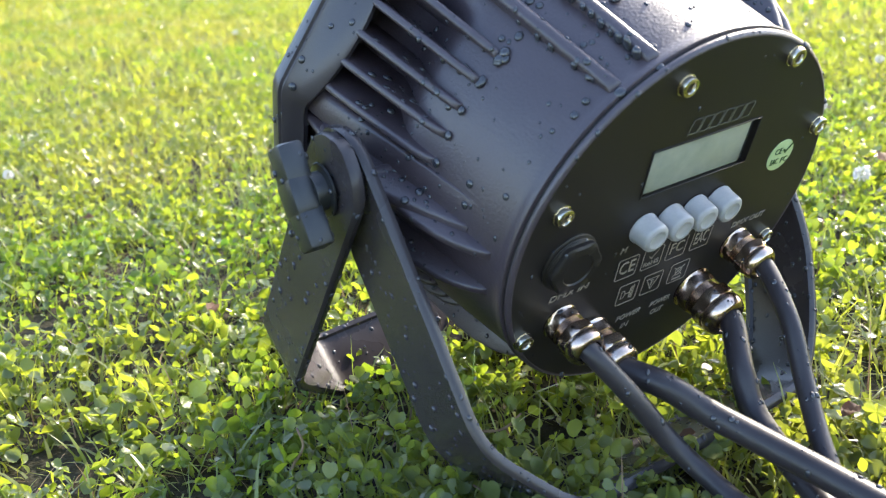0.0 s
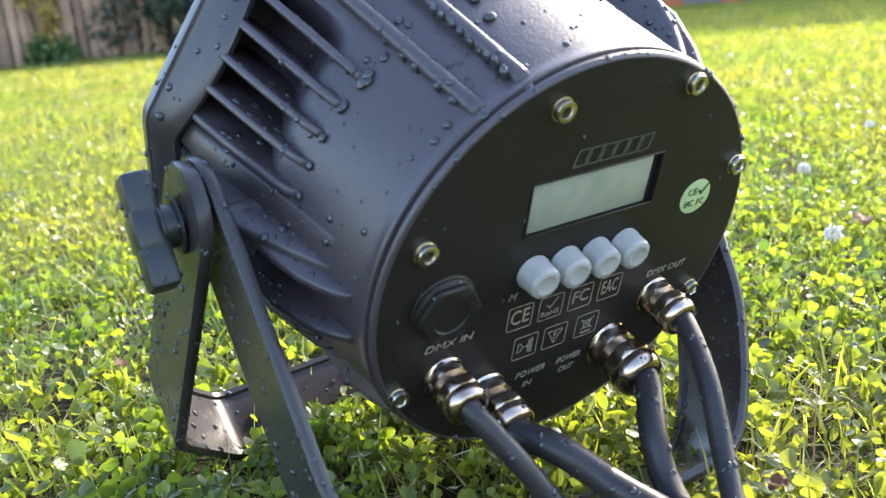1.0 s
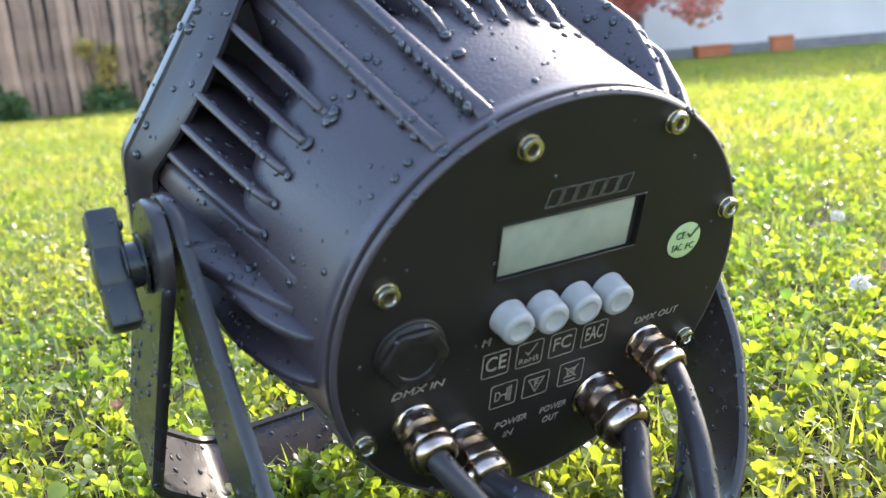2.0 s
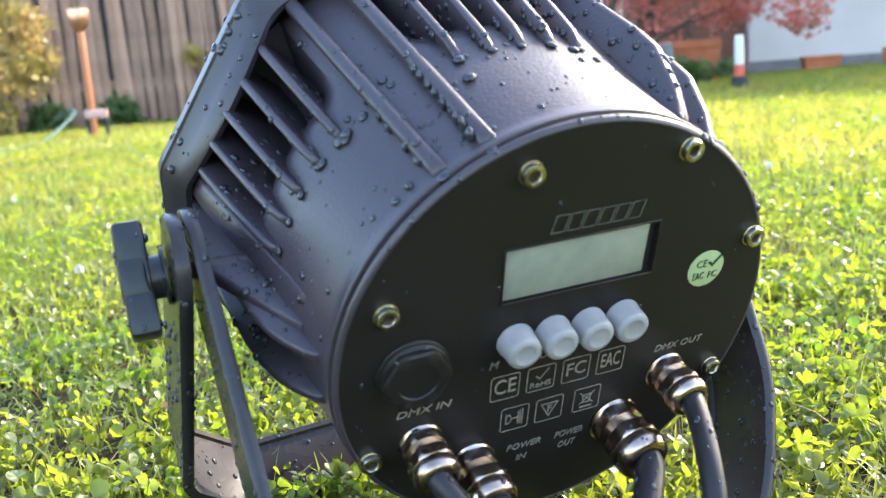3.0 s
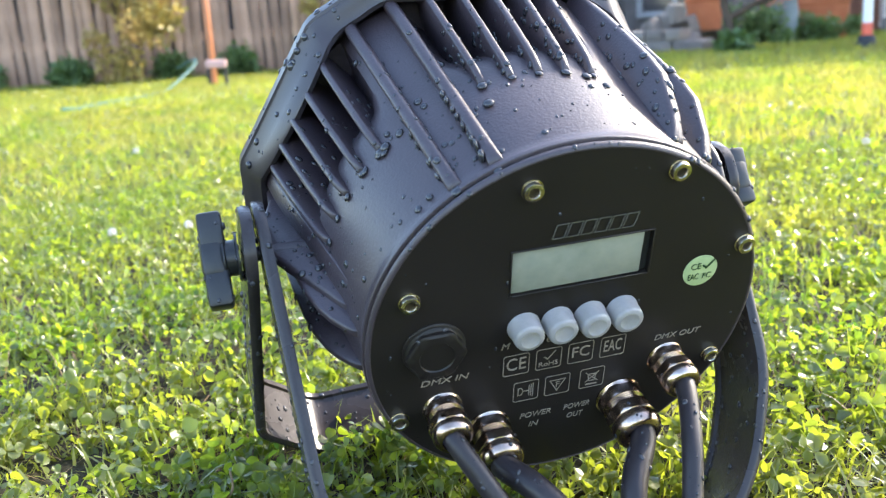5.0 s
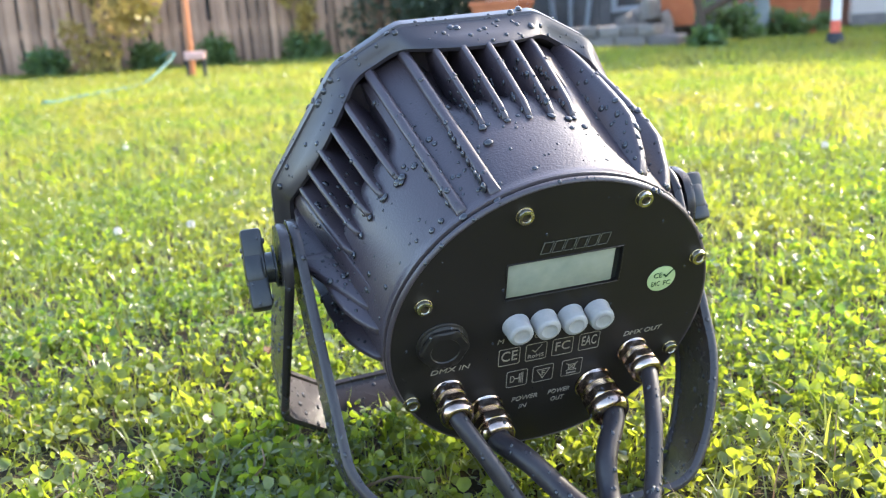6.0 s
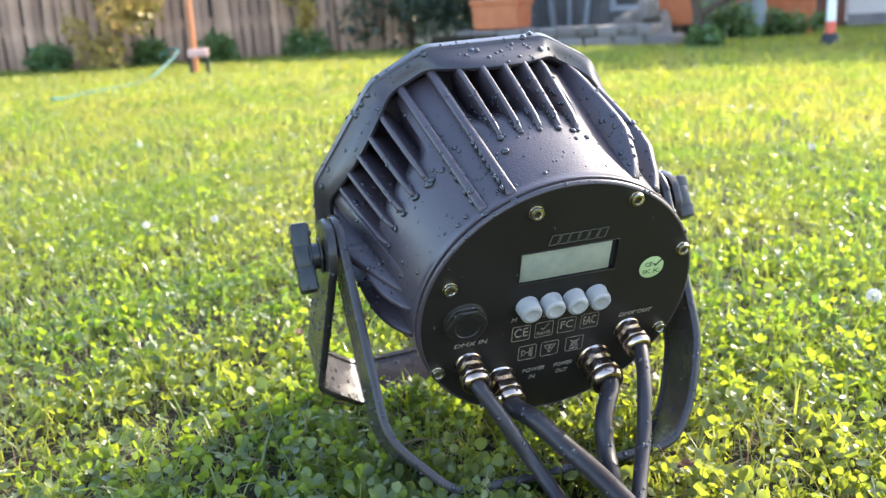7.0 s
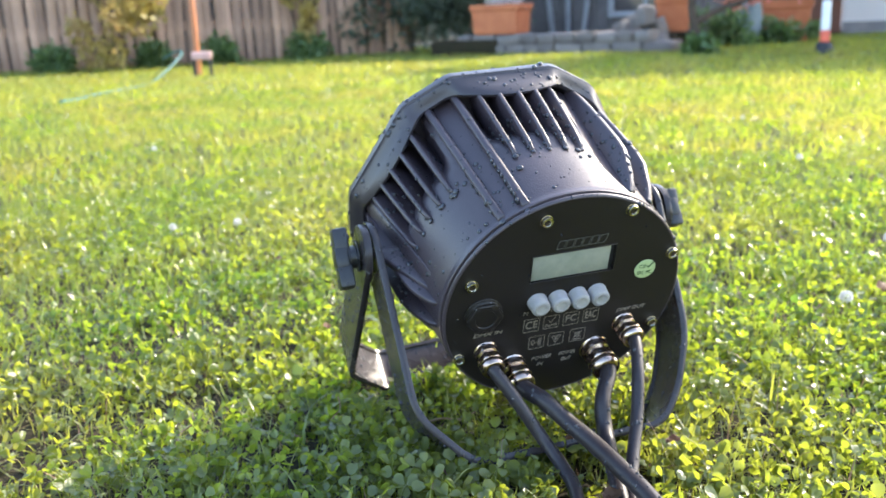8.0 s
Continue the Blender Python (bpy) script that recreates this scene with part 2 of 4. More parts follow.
def build_ground():
    bm = bmesh.new()
    radii = [0.0] + [0.05 * 1.13 ** k for k in range(72)]
    rows = []
    for r in radii[1:]:
        rows.append([(0.1 + r * math.cos(a), 0.45 + r * math.sin(a), float(ground_z(0.1 + r * math.cos(a), 0.45 + r * math.sin(a))) if r < 14 else 0.0) for a in np.linspace(0, 2 * math.pi, 97)[:-1]])
    vs = grid(bm, rows, True)
    c = bm.verts.new((0.1, 0.45, float(ground_z(0.1, 0.45))))
    for i in range(96):
        bm.faces.new((c, vs[0][i], vs[0][(i + 1) % 96]))
    solo("ground", bm, SOIL, "short sunlit garden lawn on dark earth", "lawn", kind="structure")


build_ground()

# ---- the lamp: frame of the housing, x along its width, y up its back plate, z out of the back plate ----
AX = Vector((0.7722, 0.6339, 0.0433)).normalized()
AZ = Vector((0.5973, -0.7009, -0.3900)).normalized()
AY = AZ.cross(AX).normalized()
AX = AY.cross(AZ)
LAMP = Matrix.Translation((0.0931, 0.4143, 0.1357)) @ Matrix((AX, AY, AZ)).transposed().to_4x4()
lamp = thing("stage_light", "black cast-metal stage par light, wet with raindrops, on lawn", "stage light", m=LAMP)
SKEW_X, SKEW_Y = 0.060, -0.032
HULL_R, HULL_K = 0.0950, -0.1050     # radius at the plate, growth with depth


def hull_r(w):
    return HULL_R + HULL_K * w


def hull_hollowed(w):
    """The drum draws in under the front ring, added to darken the fins' gaps."""
    d = min(max((-w - 0.070) / 0.045, 0.0), 1.0)
    return hull_r(w) - 0.020 * d * d * (3 - 2 * d)


def polar(r, a, w, lat=0.0):
    a = radians(a)
    return Vector((r * math.cos(a) - lat * math.sin(a) + SKEW_X * w, r * math.sin(a) + lat * math.cos(a) + SKEW_Y * w, w))


def skewed(bm):
    """The housing stands slightly out of square to its back plate."""
    for v in bm.verts:
        v.co.x, v.co.y = v.co.x + SKEW_X * v.co.z, v.co.y + SKEW_Y * v.co.z
    return bm


GROUPS = (88.2, 149.6, 210.0, 270.0, 330.0, 28.0)


def build_housing():
    bm = bmesh.new()
    lathe(bm, [(0.02, -0.0042), (0.0940, -0.0042), (0.0966, -0.0043), (0.0972, -0.0047), (0.0973, -0.0056), (0.0969, -0.0076), (0.0962, -0.0100)]
          + [(hull_r(w), w) for w in np.linspace(-0.0125, -0.142, 26)] + [(0.1085, -0.1440), (0.1085, -0.1470), (0.02, -0.1470)], 180)
    for v in bm.verts:               # drawn in behind each group of fins only, to darken those gaps
        a, r = math.degrees(math.atan2(v.co.y, v.co.x)), v.co.xy.length
        off = min(abs((a - c + 180) % 360 - 180) for c in GROUPS)
        s = min(max((22.0 - off) / 5.0, 0.0), 1.0)
        if -0.1425 < v.co.z < -0.070 and s > 0:
            k = 1 - s * (hull_r(v.co.z) - hull_hollowed(v.co.z)) / r
            v.co.x, v.co.y = v.co.x * k, v.co.y * k
    part("housing", skewed(bm), COAT, lamp, "tapered black powder-coated drum")
    bm = bmesh.new()
    lathe(bm, [(0.02, -0.0046), (0.0958, -0.0046), (0.0958, -0.0026), (0.02, -0.0026)], 96)
    part("gasket", bm, GASKET, lamp, "dark rubber gasket")


def fin(angle, edge, thick, label=""):
    """A cooling fin: edge is its outer line, pairs of depth and radius from the tip to the ring."""
    bm, rows = bmesh.new(), []
    for w, r in edge:
        base = hull_hollowed(w) - 0.003
        h = max(r - hull_r(w), 0.0003)
        tb, tt = thick * (0.5 + min(0.25, 9 * h)), thick * 0.5
        bev = min(thick * 0.3, h * 0.5)
        rows.append([polar(base, angle, w, -tb), polar(r - bev, angle, w, -tt), polar(r - bev * 0.3, angle, w, -tt + bev * 0.4), polar(r, angle, w, -tt + bev),
                     polar(r, angle, w, tt - bev), polar(r - bev * 0.3, angle, w, tt - bev * 0.4), polar(r - bev, angle, w, tt), polar(base, angle, w, tb)])
    grid(bm, rows, True, True)
    return part("cooling_fin", bm, COAT, lamp, label)


def ring_outer(a):
    """Twelve-sided outline: long flats over the fin groups, short ones between."""
    d = (a - 30) % 60
    d = d - 60 if d > 30 else d
    if abs(d) <= 20:
        return 0.1208 / math.cos(radians(d)), abs(d) / 20, True
    d2 = a % 60
    d2 = d2 - 60 if d2 > 30 else d2
    return 0.1266 / math.cos(radians(d2)), abs(d2) / 10, False


def build_ring():
    bm, n = bmesh.new(), 288
    cols = []
    for i in range(n):
        a = 360 * i / n
        R, f, flat = ring_outer(a)
        if flat:
            we, re = -0.1165 - 0.012 * f ** 2, 0.1162 + 0.0040 * f ** 2
        else:
            we, re = -0.1345 + 0.0060 * f ** 4, 0.1185 + 0.0015 * f
        R = min(R, 0.1279)
        prof = [(re - 0.0035, we - 0.001), (re - 0.0008, we), (re + 0.0004, we - 0.0012), (0.5 * re + 0.5 * R - 0.0006, 0.5 * we + 0.5 * -0.1400), (R - 0.0012, -0.1390), (R - 0.0002, -0.1402), (R - 0.0010, -0.1410),
                (R - 0.0010, -0.1424), (R + 0.0002, -0.1432), (R - 0.0002, -0.1490), (R - 0.0020, -0.1518), (R - 0.0060, -0.1535), (0.106, -0.1535), (0.104, -0.1520), (0.104, -0.1490),
                (0.108, -0.147), (0.1115, -0.143)]
        cols.append([polar(r, a, w) for r, w in prof])
    rows = list(map(list, zip(*cols)))
    rows.append(rows[0])
    vs = grid(bm, rows[:-1], True)
    for i in range(n):
        j = (i + 1) % n
        bm.faces.new((vs[-1][i], vs[-1][j], vs[0][j], vs[0][i]))
    part("front_ring", bm, COAT_RING, lamp, "faceted black cast front ring with a seam")
    bm = bmesh.new()
    lathe(bm, [(0.02, -0.1480), (0.1045, -0.1480), (0.1045, -0.1505), (0.02, -0.1505)], 96)
    part("front_glass", skewed(bm), GLASS, lamp, "dark front glass")


build_housing()
build_ring()
GROUP = [(-0.0575, 0.1018), (-0.0585, 0.1032), (-0.0605, 0.1046), (-0.065, 0.1066), (-0.073, 0.1084), (-0.085, 0.1108), (-0.100, 0.1136), (-0.1175, 0.1166), (-0.127, 0.1172), (-0.142, 0.1150)]
LONG = [(-0.0085, 0.0962), (-0.0095, 0.0978), (-0.012, 0.0990), (-0.020, 0.1006), (-0.045, 0.1048), (-0.075, 0.1094), (-0.105, 0.1138), (-0.132, 0.1176), (-0.142, 0.1170)]
WING = [(-0.0150, 0.0966), (-0.0165, 0.0988), (-0.020, 0.1017), (-0.027, 0.1062), (-0.035, 0.1098), (-0.048, 0.1132), (-0.062, 0.1150), (-0.085, 0.1160), (-0.110, 0.1166), (-0.125, 0.1164), (-0.140, 0.1150)]
for centre in GROUPS:
    for k in range(-2, 3):
        fin(centre + 7.6 * k, GROUP, 0.0037)
for a in (123.5, 111.8):
    fin(a, LONG, 0.0064, "long thick cooling fin reaching the back plate")
for a in (177.3, 190.0, 58.0, 45.3, 234.0, 246.0, 294.0, 306.0):
    fin(a, [(w, r + (0.0022 if a < 100 and w < -0.04 else 0.0)) for w, r in WING], 0.0070 if a < 100 else 0.0042, "broad curved fin")


# raised ramp on the drum's flank beside the pivot
fin(171.4, [(-0.0300, 0.0978), (-0.0450, 0.1004), (-0.062, 0.1034), (-0.080, 0.1068), (-0.100, 0.1104), (-0.120, 0.1138), (-0.140, 0.1156)], 0.0160, "broad raised flank beside the pivot")

fin(175.8, [(-0.0300, 0.0985), (-0.0400, 0.1040), (-0.0520, 0.1110), (-0.0640, 0.1180), (-0.0730, 0.1230), (-0.081, 0.1256), (-0.092, 0.1262), (-0.106, 0.1225), (-0.122, 0.1165)], 0.0066, "mounting lug beside the pivot")


# ---- back plate with its display, keys, marks and screws ----
def build_plate():
    bm = bmesh.new()
    x0, x1, y0, y1 = -0.0300, 0.0368, 0.0245, 0.0482
    cx, cy = (x0 + x1) / 2, (y0 + y1) / 2
    angles = sorted([2 * math.pi * i / 124 for i in range(124)] + [math.atan2(y - cy, x - cx) % (2 * math.pi) for x in (x0, x1) for y in (y0, y1)])
    hole, rim = [], []
    for a in angles:
        c, s = math.cos(a), math.sin(a)
        t = min((x1 - cx) / abs(c) if abs(c) > 1e-9 else 9, (y1 - cy) / abs(s) if abs(s) > 1e-9 else 9)
        q = cx * c + cy * s
        R = -q + math.sqrt(q * q + 0.0948 ** 2 - cx * cx - cy * cy)
        hole.append((cx + t * c, cy + t * s))
        rim.append((cx + R * c, cy + R * s))
    grid(bm, [[(x, y, -0.0025) for x, y in hole], [(x, y, 0.0) for x, y in hole], [(x, y, 0.0) for x, y in rim], [(x * 0.995, y * 0.995, -0.0027) for x, y in rim]], True)
    plate = part("back_plate", bm, PLATE, lamp, "round black anodised back plate", smooth=False)
    bm = bmesh.new()
    lathe(bm, [(0.0946, 0.0), (0.0950, 0.0003), (0.0957, 0.0001), (0.0966, -0.0008), (0.0969, -0.0018), (0.0966, -0.0026), (0.0946, -0.0026)], 128, cap=False)
    # the edge takes the drum's coat, paler than the plate
    part("plate_edge", bm, COAT, plate, "rounded plate edge in a paler black")
    return plate


plate = build_plate()


def build_display():
    bm = bmesh.new()
    box(bm, -0.0296, 0.0364, 0.0249, 0.0478, -0.0026, -0.0022)
    part("display_bed", bm, GASKET, plate)
    bm = bmesh.new()
    box(bm, -0.0300, 0.0330, 0.0248, 0.0478, -0.0021, -0.0010, 0.0003)
    part("display_window", bm, LCD, plate, "blank milky grey-green display window")
    bm = bmesh.new()
    for x0, x1, y0, y1 in ((-0.0308, -0.0300, 0.0236, 0.0490), (0.0368, 0.0376, 0.0236, 0.0490), (-0.0300, 0.0368, 0.0237, 0.0245), (-0.0300, 0.0368, 0.0482, 0.0490)):
        box(bm, x0, x1, y0, y1, -0.0010, 0.0006, 0.0002, 1)
    part("display_frame", bm, PLATE, plate)


build_display()


def build_screw(x, y):
    bm = bmesh.new()
    lathe(bm, [(0.0050, 0.0), (0.0050, 0.0005), (0.0045, 0.0006), (0.0045, 0.0026), (0.0043, 0.0032), (0.0039, 0.0034), (0.0026, 0.0034), (0.0024, 0.0031), (0.0022, 0.0016)], 24, (x, y))
    s = part("screw", bm, STEEL, plate, "bright hexagon-socket cap screw")
    bm = bmesh.new()
    lathe(bm, [(0.0023, 0.0014), (0.0023, 0.0018)], 6, (x, y))
    part("socket", bm, SOCKET, s)


for x, y in ((-0.0238, 0.0806), (0.0432, 0.0796), (0.0850, 0.0328), (0.0806, -0.0366), (-0.0768, 0.0322), (-0.0832, -0.0390)):
    build_screw(x + 0.0004, y - 0.0010)


def build_button(x, y):
    bm = bmesh.new()
    lathe(bm, [(0.0074, 0.0), (0.0080, 0.0004), (0.0080, 0.0016), (0.0076, 0.0022), (0.0073, 0.0084), (0.0070, 0.0096), (0.0062, 0.0103), (0.0046, 0.0105), (0.0040, 0.0101), (0.0018, 0.0099)], 32, (x, y))
    return part("button", bm, CAPS, lamp, "milky silicone push-button cap")


for x in (-0.0262, -0.0098, 0.0064, 0.0227):
    build_button(x + 0.0034, 0.0052 + random.uniform(-0.0003, 0.0003))


def words(text, x, y, size, mat, parent, width=None, shear=0.0, name="lettering", z=0.0004, turn=0.0, label=""):
    cu = bpy.data.curves.new("text", "FONT")
    cu.body, cu.size, cu.align_x, cu.align_y, cu.shear, cu.extrude = text, size, "CENTER", "CENTER", shear, 0.00012
    cu.resolution_u = 3
    tmp = new("text", cu)
    me = bpy.data.meshes.new_from_object(tmp.evaluated_get(bpy.context.evaluated_depsgraph_get()))
    bpy.data.objects.remove(tmp)
    xs = [v.co.x for v in me.vertices]
    k = width / (max(xs) - min(xs)) if width else 1.0
    mm = Matrix.Translation((x, y, z)) @ Matrix.Rotation(radians(turn), 4, "Z") @ Matrix.Diagonal((k, 1, 1, 1))
    me.transform(mm)
    me.materials.clear()
    me.materials.append(mat)
    ob = new(name, me)
    ob.parent = parent
    return tagged(ob, label)


def stroke(bm, pts, w, z=0.0004, closed=False):
    """A printed line of width w along pts."""
    ps = pts + [pts[0]] if closed else pts
    for (x0, y0), (x1, y1) in zip(ps, ps[1:]):
        d = Vector((x1 - x0, y1 - y0, 0))
        if d.length < 1e-7:
            continue
        d.normalize()
        s = Vector((-d.y, d.x, 0)) * w / 2
        e = d * w * 0.4
        a, b = Vector((x0, y0, z)) - e, Vector((x1, y1, z)) + e
        lo = [bm.verts.new(p) for p in (a - s, b - s, b + s, a + s)]
        hi = [bm.verts.new(v.co + Vector((0, 0, 0.00016))) for v in lo]
        bm.faces.new(hi)
        for i in range(4):
            bm.faces.new((lo[i], lo[(i + 1) % 4], hi[(i + 1) % 4], hi[i]))


def rounded(x, y, w, h, r):
    out = []
    for cx, cy, a0 in ((x + w - r, y + h - r, 0), (x - w + r, y + h - r, 90), (x - w + r, y - h + r, 180), (x + w - r, y - h + r, 270)):
        for k in range(4):
            a = radians(a0 + 30 * k)
            out.append((cx + r * math.cos(a), cy + r * math.sin(a)))
    return out


def icon(x, y, lines, name="mark", half=0.0064):
    bm = bmesh.new()
    stroke(bm, rounded(x, y, half, half, 0.0012), 0.00036, closed=True)
    for ln in lines:
        stroke(bm, [(x + px, y + py) for px, py in ln], 0.0005)
    return part(name, bm, PRINT, plate, "pale printed approval mark", smooth=False)


U = 0.001
icon(-0.0250, -0.0184, [])
words("CE", -0.0250, -0.0184, 0.0110, PRINT, plate, 0.0098)
icon(-0.0085, -0.0184, [[(-2.4 * U, 1.4 * U), (-0.6 * U, -0.4 * U), (3.2 * U, 4.6 * U)], [(-2.0 * U, 1.2 * U), (-0.5 * U, 0.0), (3.0 * U, 4.2 * U)]])
words("RoHS", -0.0085, -0.0218, 0.0040, PRINT, plate, 0.0098)
icon(0.0080, -0.0184, [])
words("FC", 0.0080, -0.0184, 0.0095, PRINT, plate, 0.0090)
icon(0.0248, -0.0184, [])
words("EAC", 0.0248, -0.0184, 0.0105, PRINT, plate, 0.0092)
icon(-0.0190, -0.0373, [[(-4 * U, -2.4 * U), (-4 * U, 2.4 * U), (-2.4 * U, 2.2 * U), (-1.4 * U, 0), (-2.4 * U, -2.2 * U), (-4 * U, -2.4 * U)], [(-1.4 * U, 0), (1.6 * U, 0)], [(1.6 * U, -3.4 * U), (1.6 * U, 3.4 * U)],
                        [(2.6 * U, -3.8 * U), (2.6 * U, 3.8 * U)], [(3.6 * U, -4.2 * U), (3.6 * U, 4.2 * U)]])
icon(-0.0026, -0.0373, [[(-4 * U, 3.2 * U), (4 * U, 3.2 * U), (0, -4 * U), (-4 * U, 3.2 * U)], [(-0.8 * U, 1.8 * U), (1.2 * U, 1.8 * U)], [(-0.4 * U, 2 * U), (-0.4 * U, -1.6 * U)], [(-0.4 * U, 0.3 * U), (1 * U, 0.3 * U)]])
icon(0.0158, -0.0373, [[(-3.4 * U, 3.6 * U), (3.2 * U, -2.6 * U)], [(3.4 * U, 3.6 * U), (-3.2 * U, -2.6 * U)], [(-2.2 * U, 2.4 * U), (2.2 * U, 2.4 * U), (1.4 * U, -2 * U), (-1.4 * U, -2 * U), (-2.2 * U, 2.4 * U)], [(-2.8 * U, -4.2 * U), (2.8 * U, -4.2 * U)],
                       [(-2.8 * U, -4.6 * U), (2.8 * U, -4.6 * U)]])
words("POWER", -0.0130, -0.0552, 0.0050, PRINT, plate, 0.0165, 0.22)
words("IN", -0.0138, -0.0622, 0.0050, PRINT, plate, 0.0052, 0.22)
words("POWER", 0.0092, -0.0552, 0.0050, PRINT, plate, 0.0140, 0.22)
words("OUT", 0.0086, -0.0617, 0.0050, PRINT, plate, 0.0088, 0.22)
words("DMX IN", -0.0607, -0.0194, 0.0050, PRINT, plate, 0.0235, 0.22)
words("DMX OUT", 0.0592, -0.0190, 0.0048, PRINT, plate, 0.0250, 0.22)
words("M", -0.0312, -0.0056, 0.0052, PRINT, plate, 0.0042, 0.22)
words("U", -0.0090, -0.0060, 0.0050, PRINT, plate, 0.0040, 0.22)
# maker's mark: a row of slanted outlined blocks
for k in range(6):
    bm = bmesh.new()
    x = -0.0125 + 0.0066 * k
    stroke(bm, [(x, 0.0525), (x + 0.0054, 0.0525), (x + 0.0074, 0.0596), (x + 0.0020, 0.0596)], 0.00042, closed=True)
    part("mark_block", bm, PRINT_DARK, plate, "dull slanted outlined block", smooth=False)
# round sticker
bm = bmesh.new()
lathe(bm, [(0.0088, 0.0), (0.0088, 0.0003), (0.0084, 0.0004)], 40, (0.0650, 0.0194))
sticker = part("sticker", bm, STICKER, plate, "round pale green sticker with dark print")
words("CE", 0.0622, 0.0222, 0.0050, INK, plate, 0.0052, z=0.0006)
words("EAC", 0.0616, 0.0162, 0.0050, INK, plate, 0.0054, z=0.0006)
words("FC", 0.0688, 0.0160, 0.0046, INK, plate, 0.0044, z=0.0006)
bm = bmesh.new()
stroke(bm, [(0.0660, 0.0225), (0.0676, 0.0208), (0.0712, 0.0250)], 0.0010, z=0.0006)
part("tick_mark", bm, INK, plate, smooth=False)

# vent plug: flange, two thread rings, hexagon cap with a slot
bm = bmesh.new()
lathe(bm, [(0.0148, 0.0), (0.0150, 0.0008), (0.0144, 0.0014), (0.0134, 0.0016), (0.0141, 0.0022), (0.0134, 0.0028), (0.0141, 0.0034), (0.0134, 0.0040)], 48, (-0.0655, 0.0018))
plug = part("vent_plug", bm, PLATE, lamp, "black vent plug with a hexagon cap")
bm = bmesh.new()
lathe(bm, [(0.0140, 0.0036), (0.0142, 0.0040), (0.0142, 0.0058), (0.0132, 0.0066), (0.0085, 0.0068), (0.0080, 0.0062), (0.0030, 0.0061)], 48, (-0.0655, 0.0018), flat=(0, 1, 2, 3))
part("cap", bm, PLATE, plug)


# ---- cable glands and cables ----
def build_gland(x, y, k):
    """Nickel-plated gland: hexagon base, neck, domed compression nut; k scales it."""
    g = bmesh.new()
    lathe(g, [(0.0112 * k, 0.0), (0.0114 * k, 0.0008 * k), (0.0106 * k, 0.0016 * k), (0.0112 * k, 0.0022 * k), (0.0112 * k, 0.0062 * k), (0.0104 * k, 0.0072 * k)], 36, (x, y), flat=(3, 4))
    gland = part("cable_gland", g, CHROME, lamp, "nickel-plated brass cable gland")
    g = bmesh.new()
    neck = [(0.0094 * k, 0.0062 * k)]
    for j in range(4):
        z = (0.0076 + 0.0012 * j) * k
        neck += [(0.0102 * k, z), (0.0094 * k, z + 0.0006 * k)]
    lathe(g, neck, 32, (x, y))
    part("threaded_neck", g, CHROME, gland)
    g = bmesh.new()
    lathe(g, [(0.0100 * k, 0.0116 * k), (0.0116 * k, 0.0118 * k), (0.0119 * k, 0.0126 * k), (0.0119 * k, 0.0168 * k), (0.0112 * k, 0.0176 * k), (0.0106 * k, 0.0180 * k), (0.0106 * k, 0.0188 * k), (0.0112 * k, 0.0192 * k), (0.0114 * k, 0.0206 * k),
              (0.0110 * k, 0.0226 * k), (0.0100 * k, 0.0246 * k), (0.0086 * k, 0.0256 * k), (0.0070 * k, 0.0257 * k), (0.0062 * k, 0.0240 * k)], 36, (x, y), flat=(1, 2, 3))
    part("compression_nut", g, CHROME, gland)


GLANDS = ((-0.0614, -0.0370, 0.87), (-0.0376, -0.0574, 0.99), (0.0324, -0.0552, 1.09), (0.0550, -0.0332, 0.85))
for x, y, k in GLANDS:
    build_gland(x, y, k)
INV = LAMP.inverted()
RUNS = (
    (0.0050, ((0.0680, 0.3695, 0.070), (0.0880, 0.3700, 0.042), (0.1080, 0.3580, 0.026), (0.1260, 0.3280, 0.022), (0.1500, 0.2500, 0.020), (0.1650, 0.1200, 0.016), (0.1500, -0.2000, 0.014), (0.2200, -0.7000, 0.014))),
    (0.0066, ((0.0850, 0.3840, 0.066), (0.1040, 0.3800, 0.054), (0.1250, 0.3690, 0.046), (0.1520, 0.3460, 0.040), (0.1850, 0.3110, 0.034), (0.2300, 0.2400, 0.026), (0.3000, 0.0500, 0.018), (0.3600, -0.6000, 0.016))),
    (0.0062, ((0.1245, 0.4090, 0.060), (0.1295, 0.3960, 0.042), (0.1440, 0.3640, 0.028), (0.1620, 0.3180, 0.019), (0.1950, 0.2300, 0.016), (0.2500, 0.0500, 0.014), (0.2700, -0.6000, 0.014))),
    (0.0049, ((0.1490, 0.4210, 0.080), (0.1525, 0.4010, 0.056), (0.1555, 0.3730, 0.035), (0.1610, 0.3440, 0.022), (0.1760, 0.2980, 0.017), (0.2200, 0.1800, 0.014), (0.3300, -0.1000, 0.012), (0.4000, -0.6000, 0.012))),
)
CABLE_LINES = []
for (x, y, k), (r, pts) in zip(GLANDS, RUNS):
    line = spline([Vector((x, y, 0.016 * k)), Vector((x, y, 0.027 * k))] + [INV @ Vector(p) for p in pts], 10)
    CABLE_LINES.append([LAMP @ p for p in line])
    bm = bmesh.new()
    tube(bm, line, r, 16)
    part("cable", bm, RUBBER, lamp, "thick black rubber-sheathed cable" if r > 0.006 else "thin black rubber-sheathed cable")


# ---- double mounting bracket: two bent steel straps meeting at the pivots ----
PB, PH = -0.068, 0.042               # pivot, back and up from the plate's centre


def from_side(u, b, h):
    """Lamp axes from width, level distance behind and height."""
    return Vector((u, 0.39 * b + 0.921 * h, 0.921 * b - 0.39 * h))


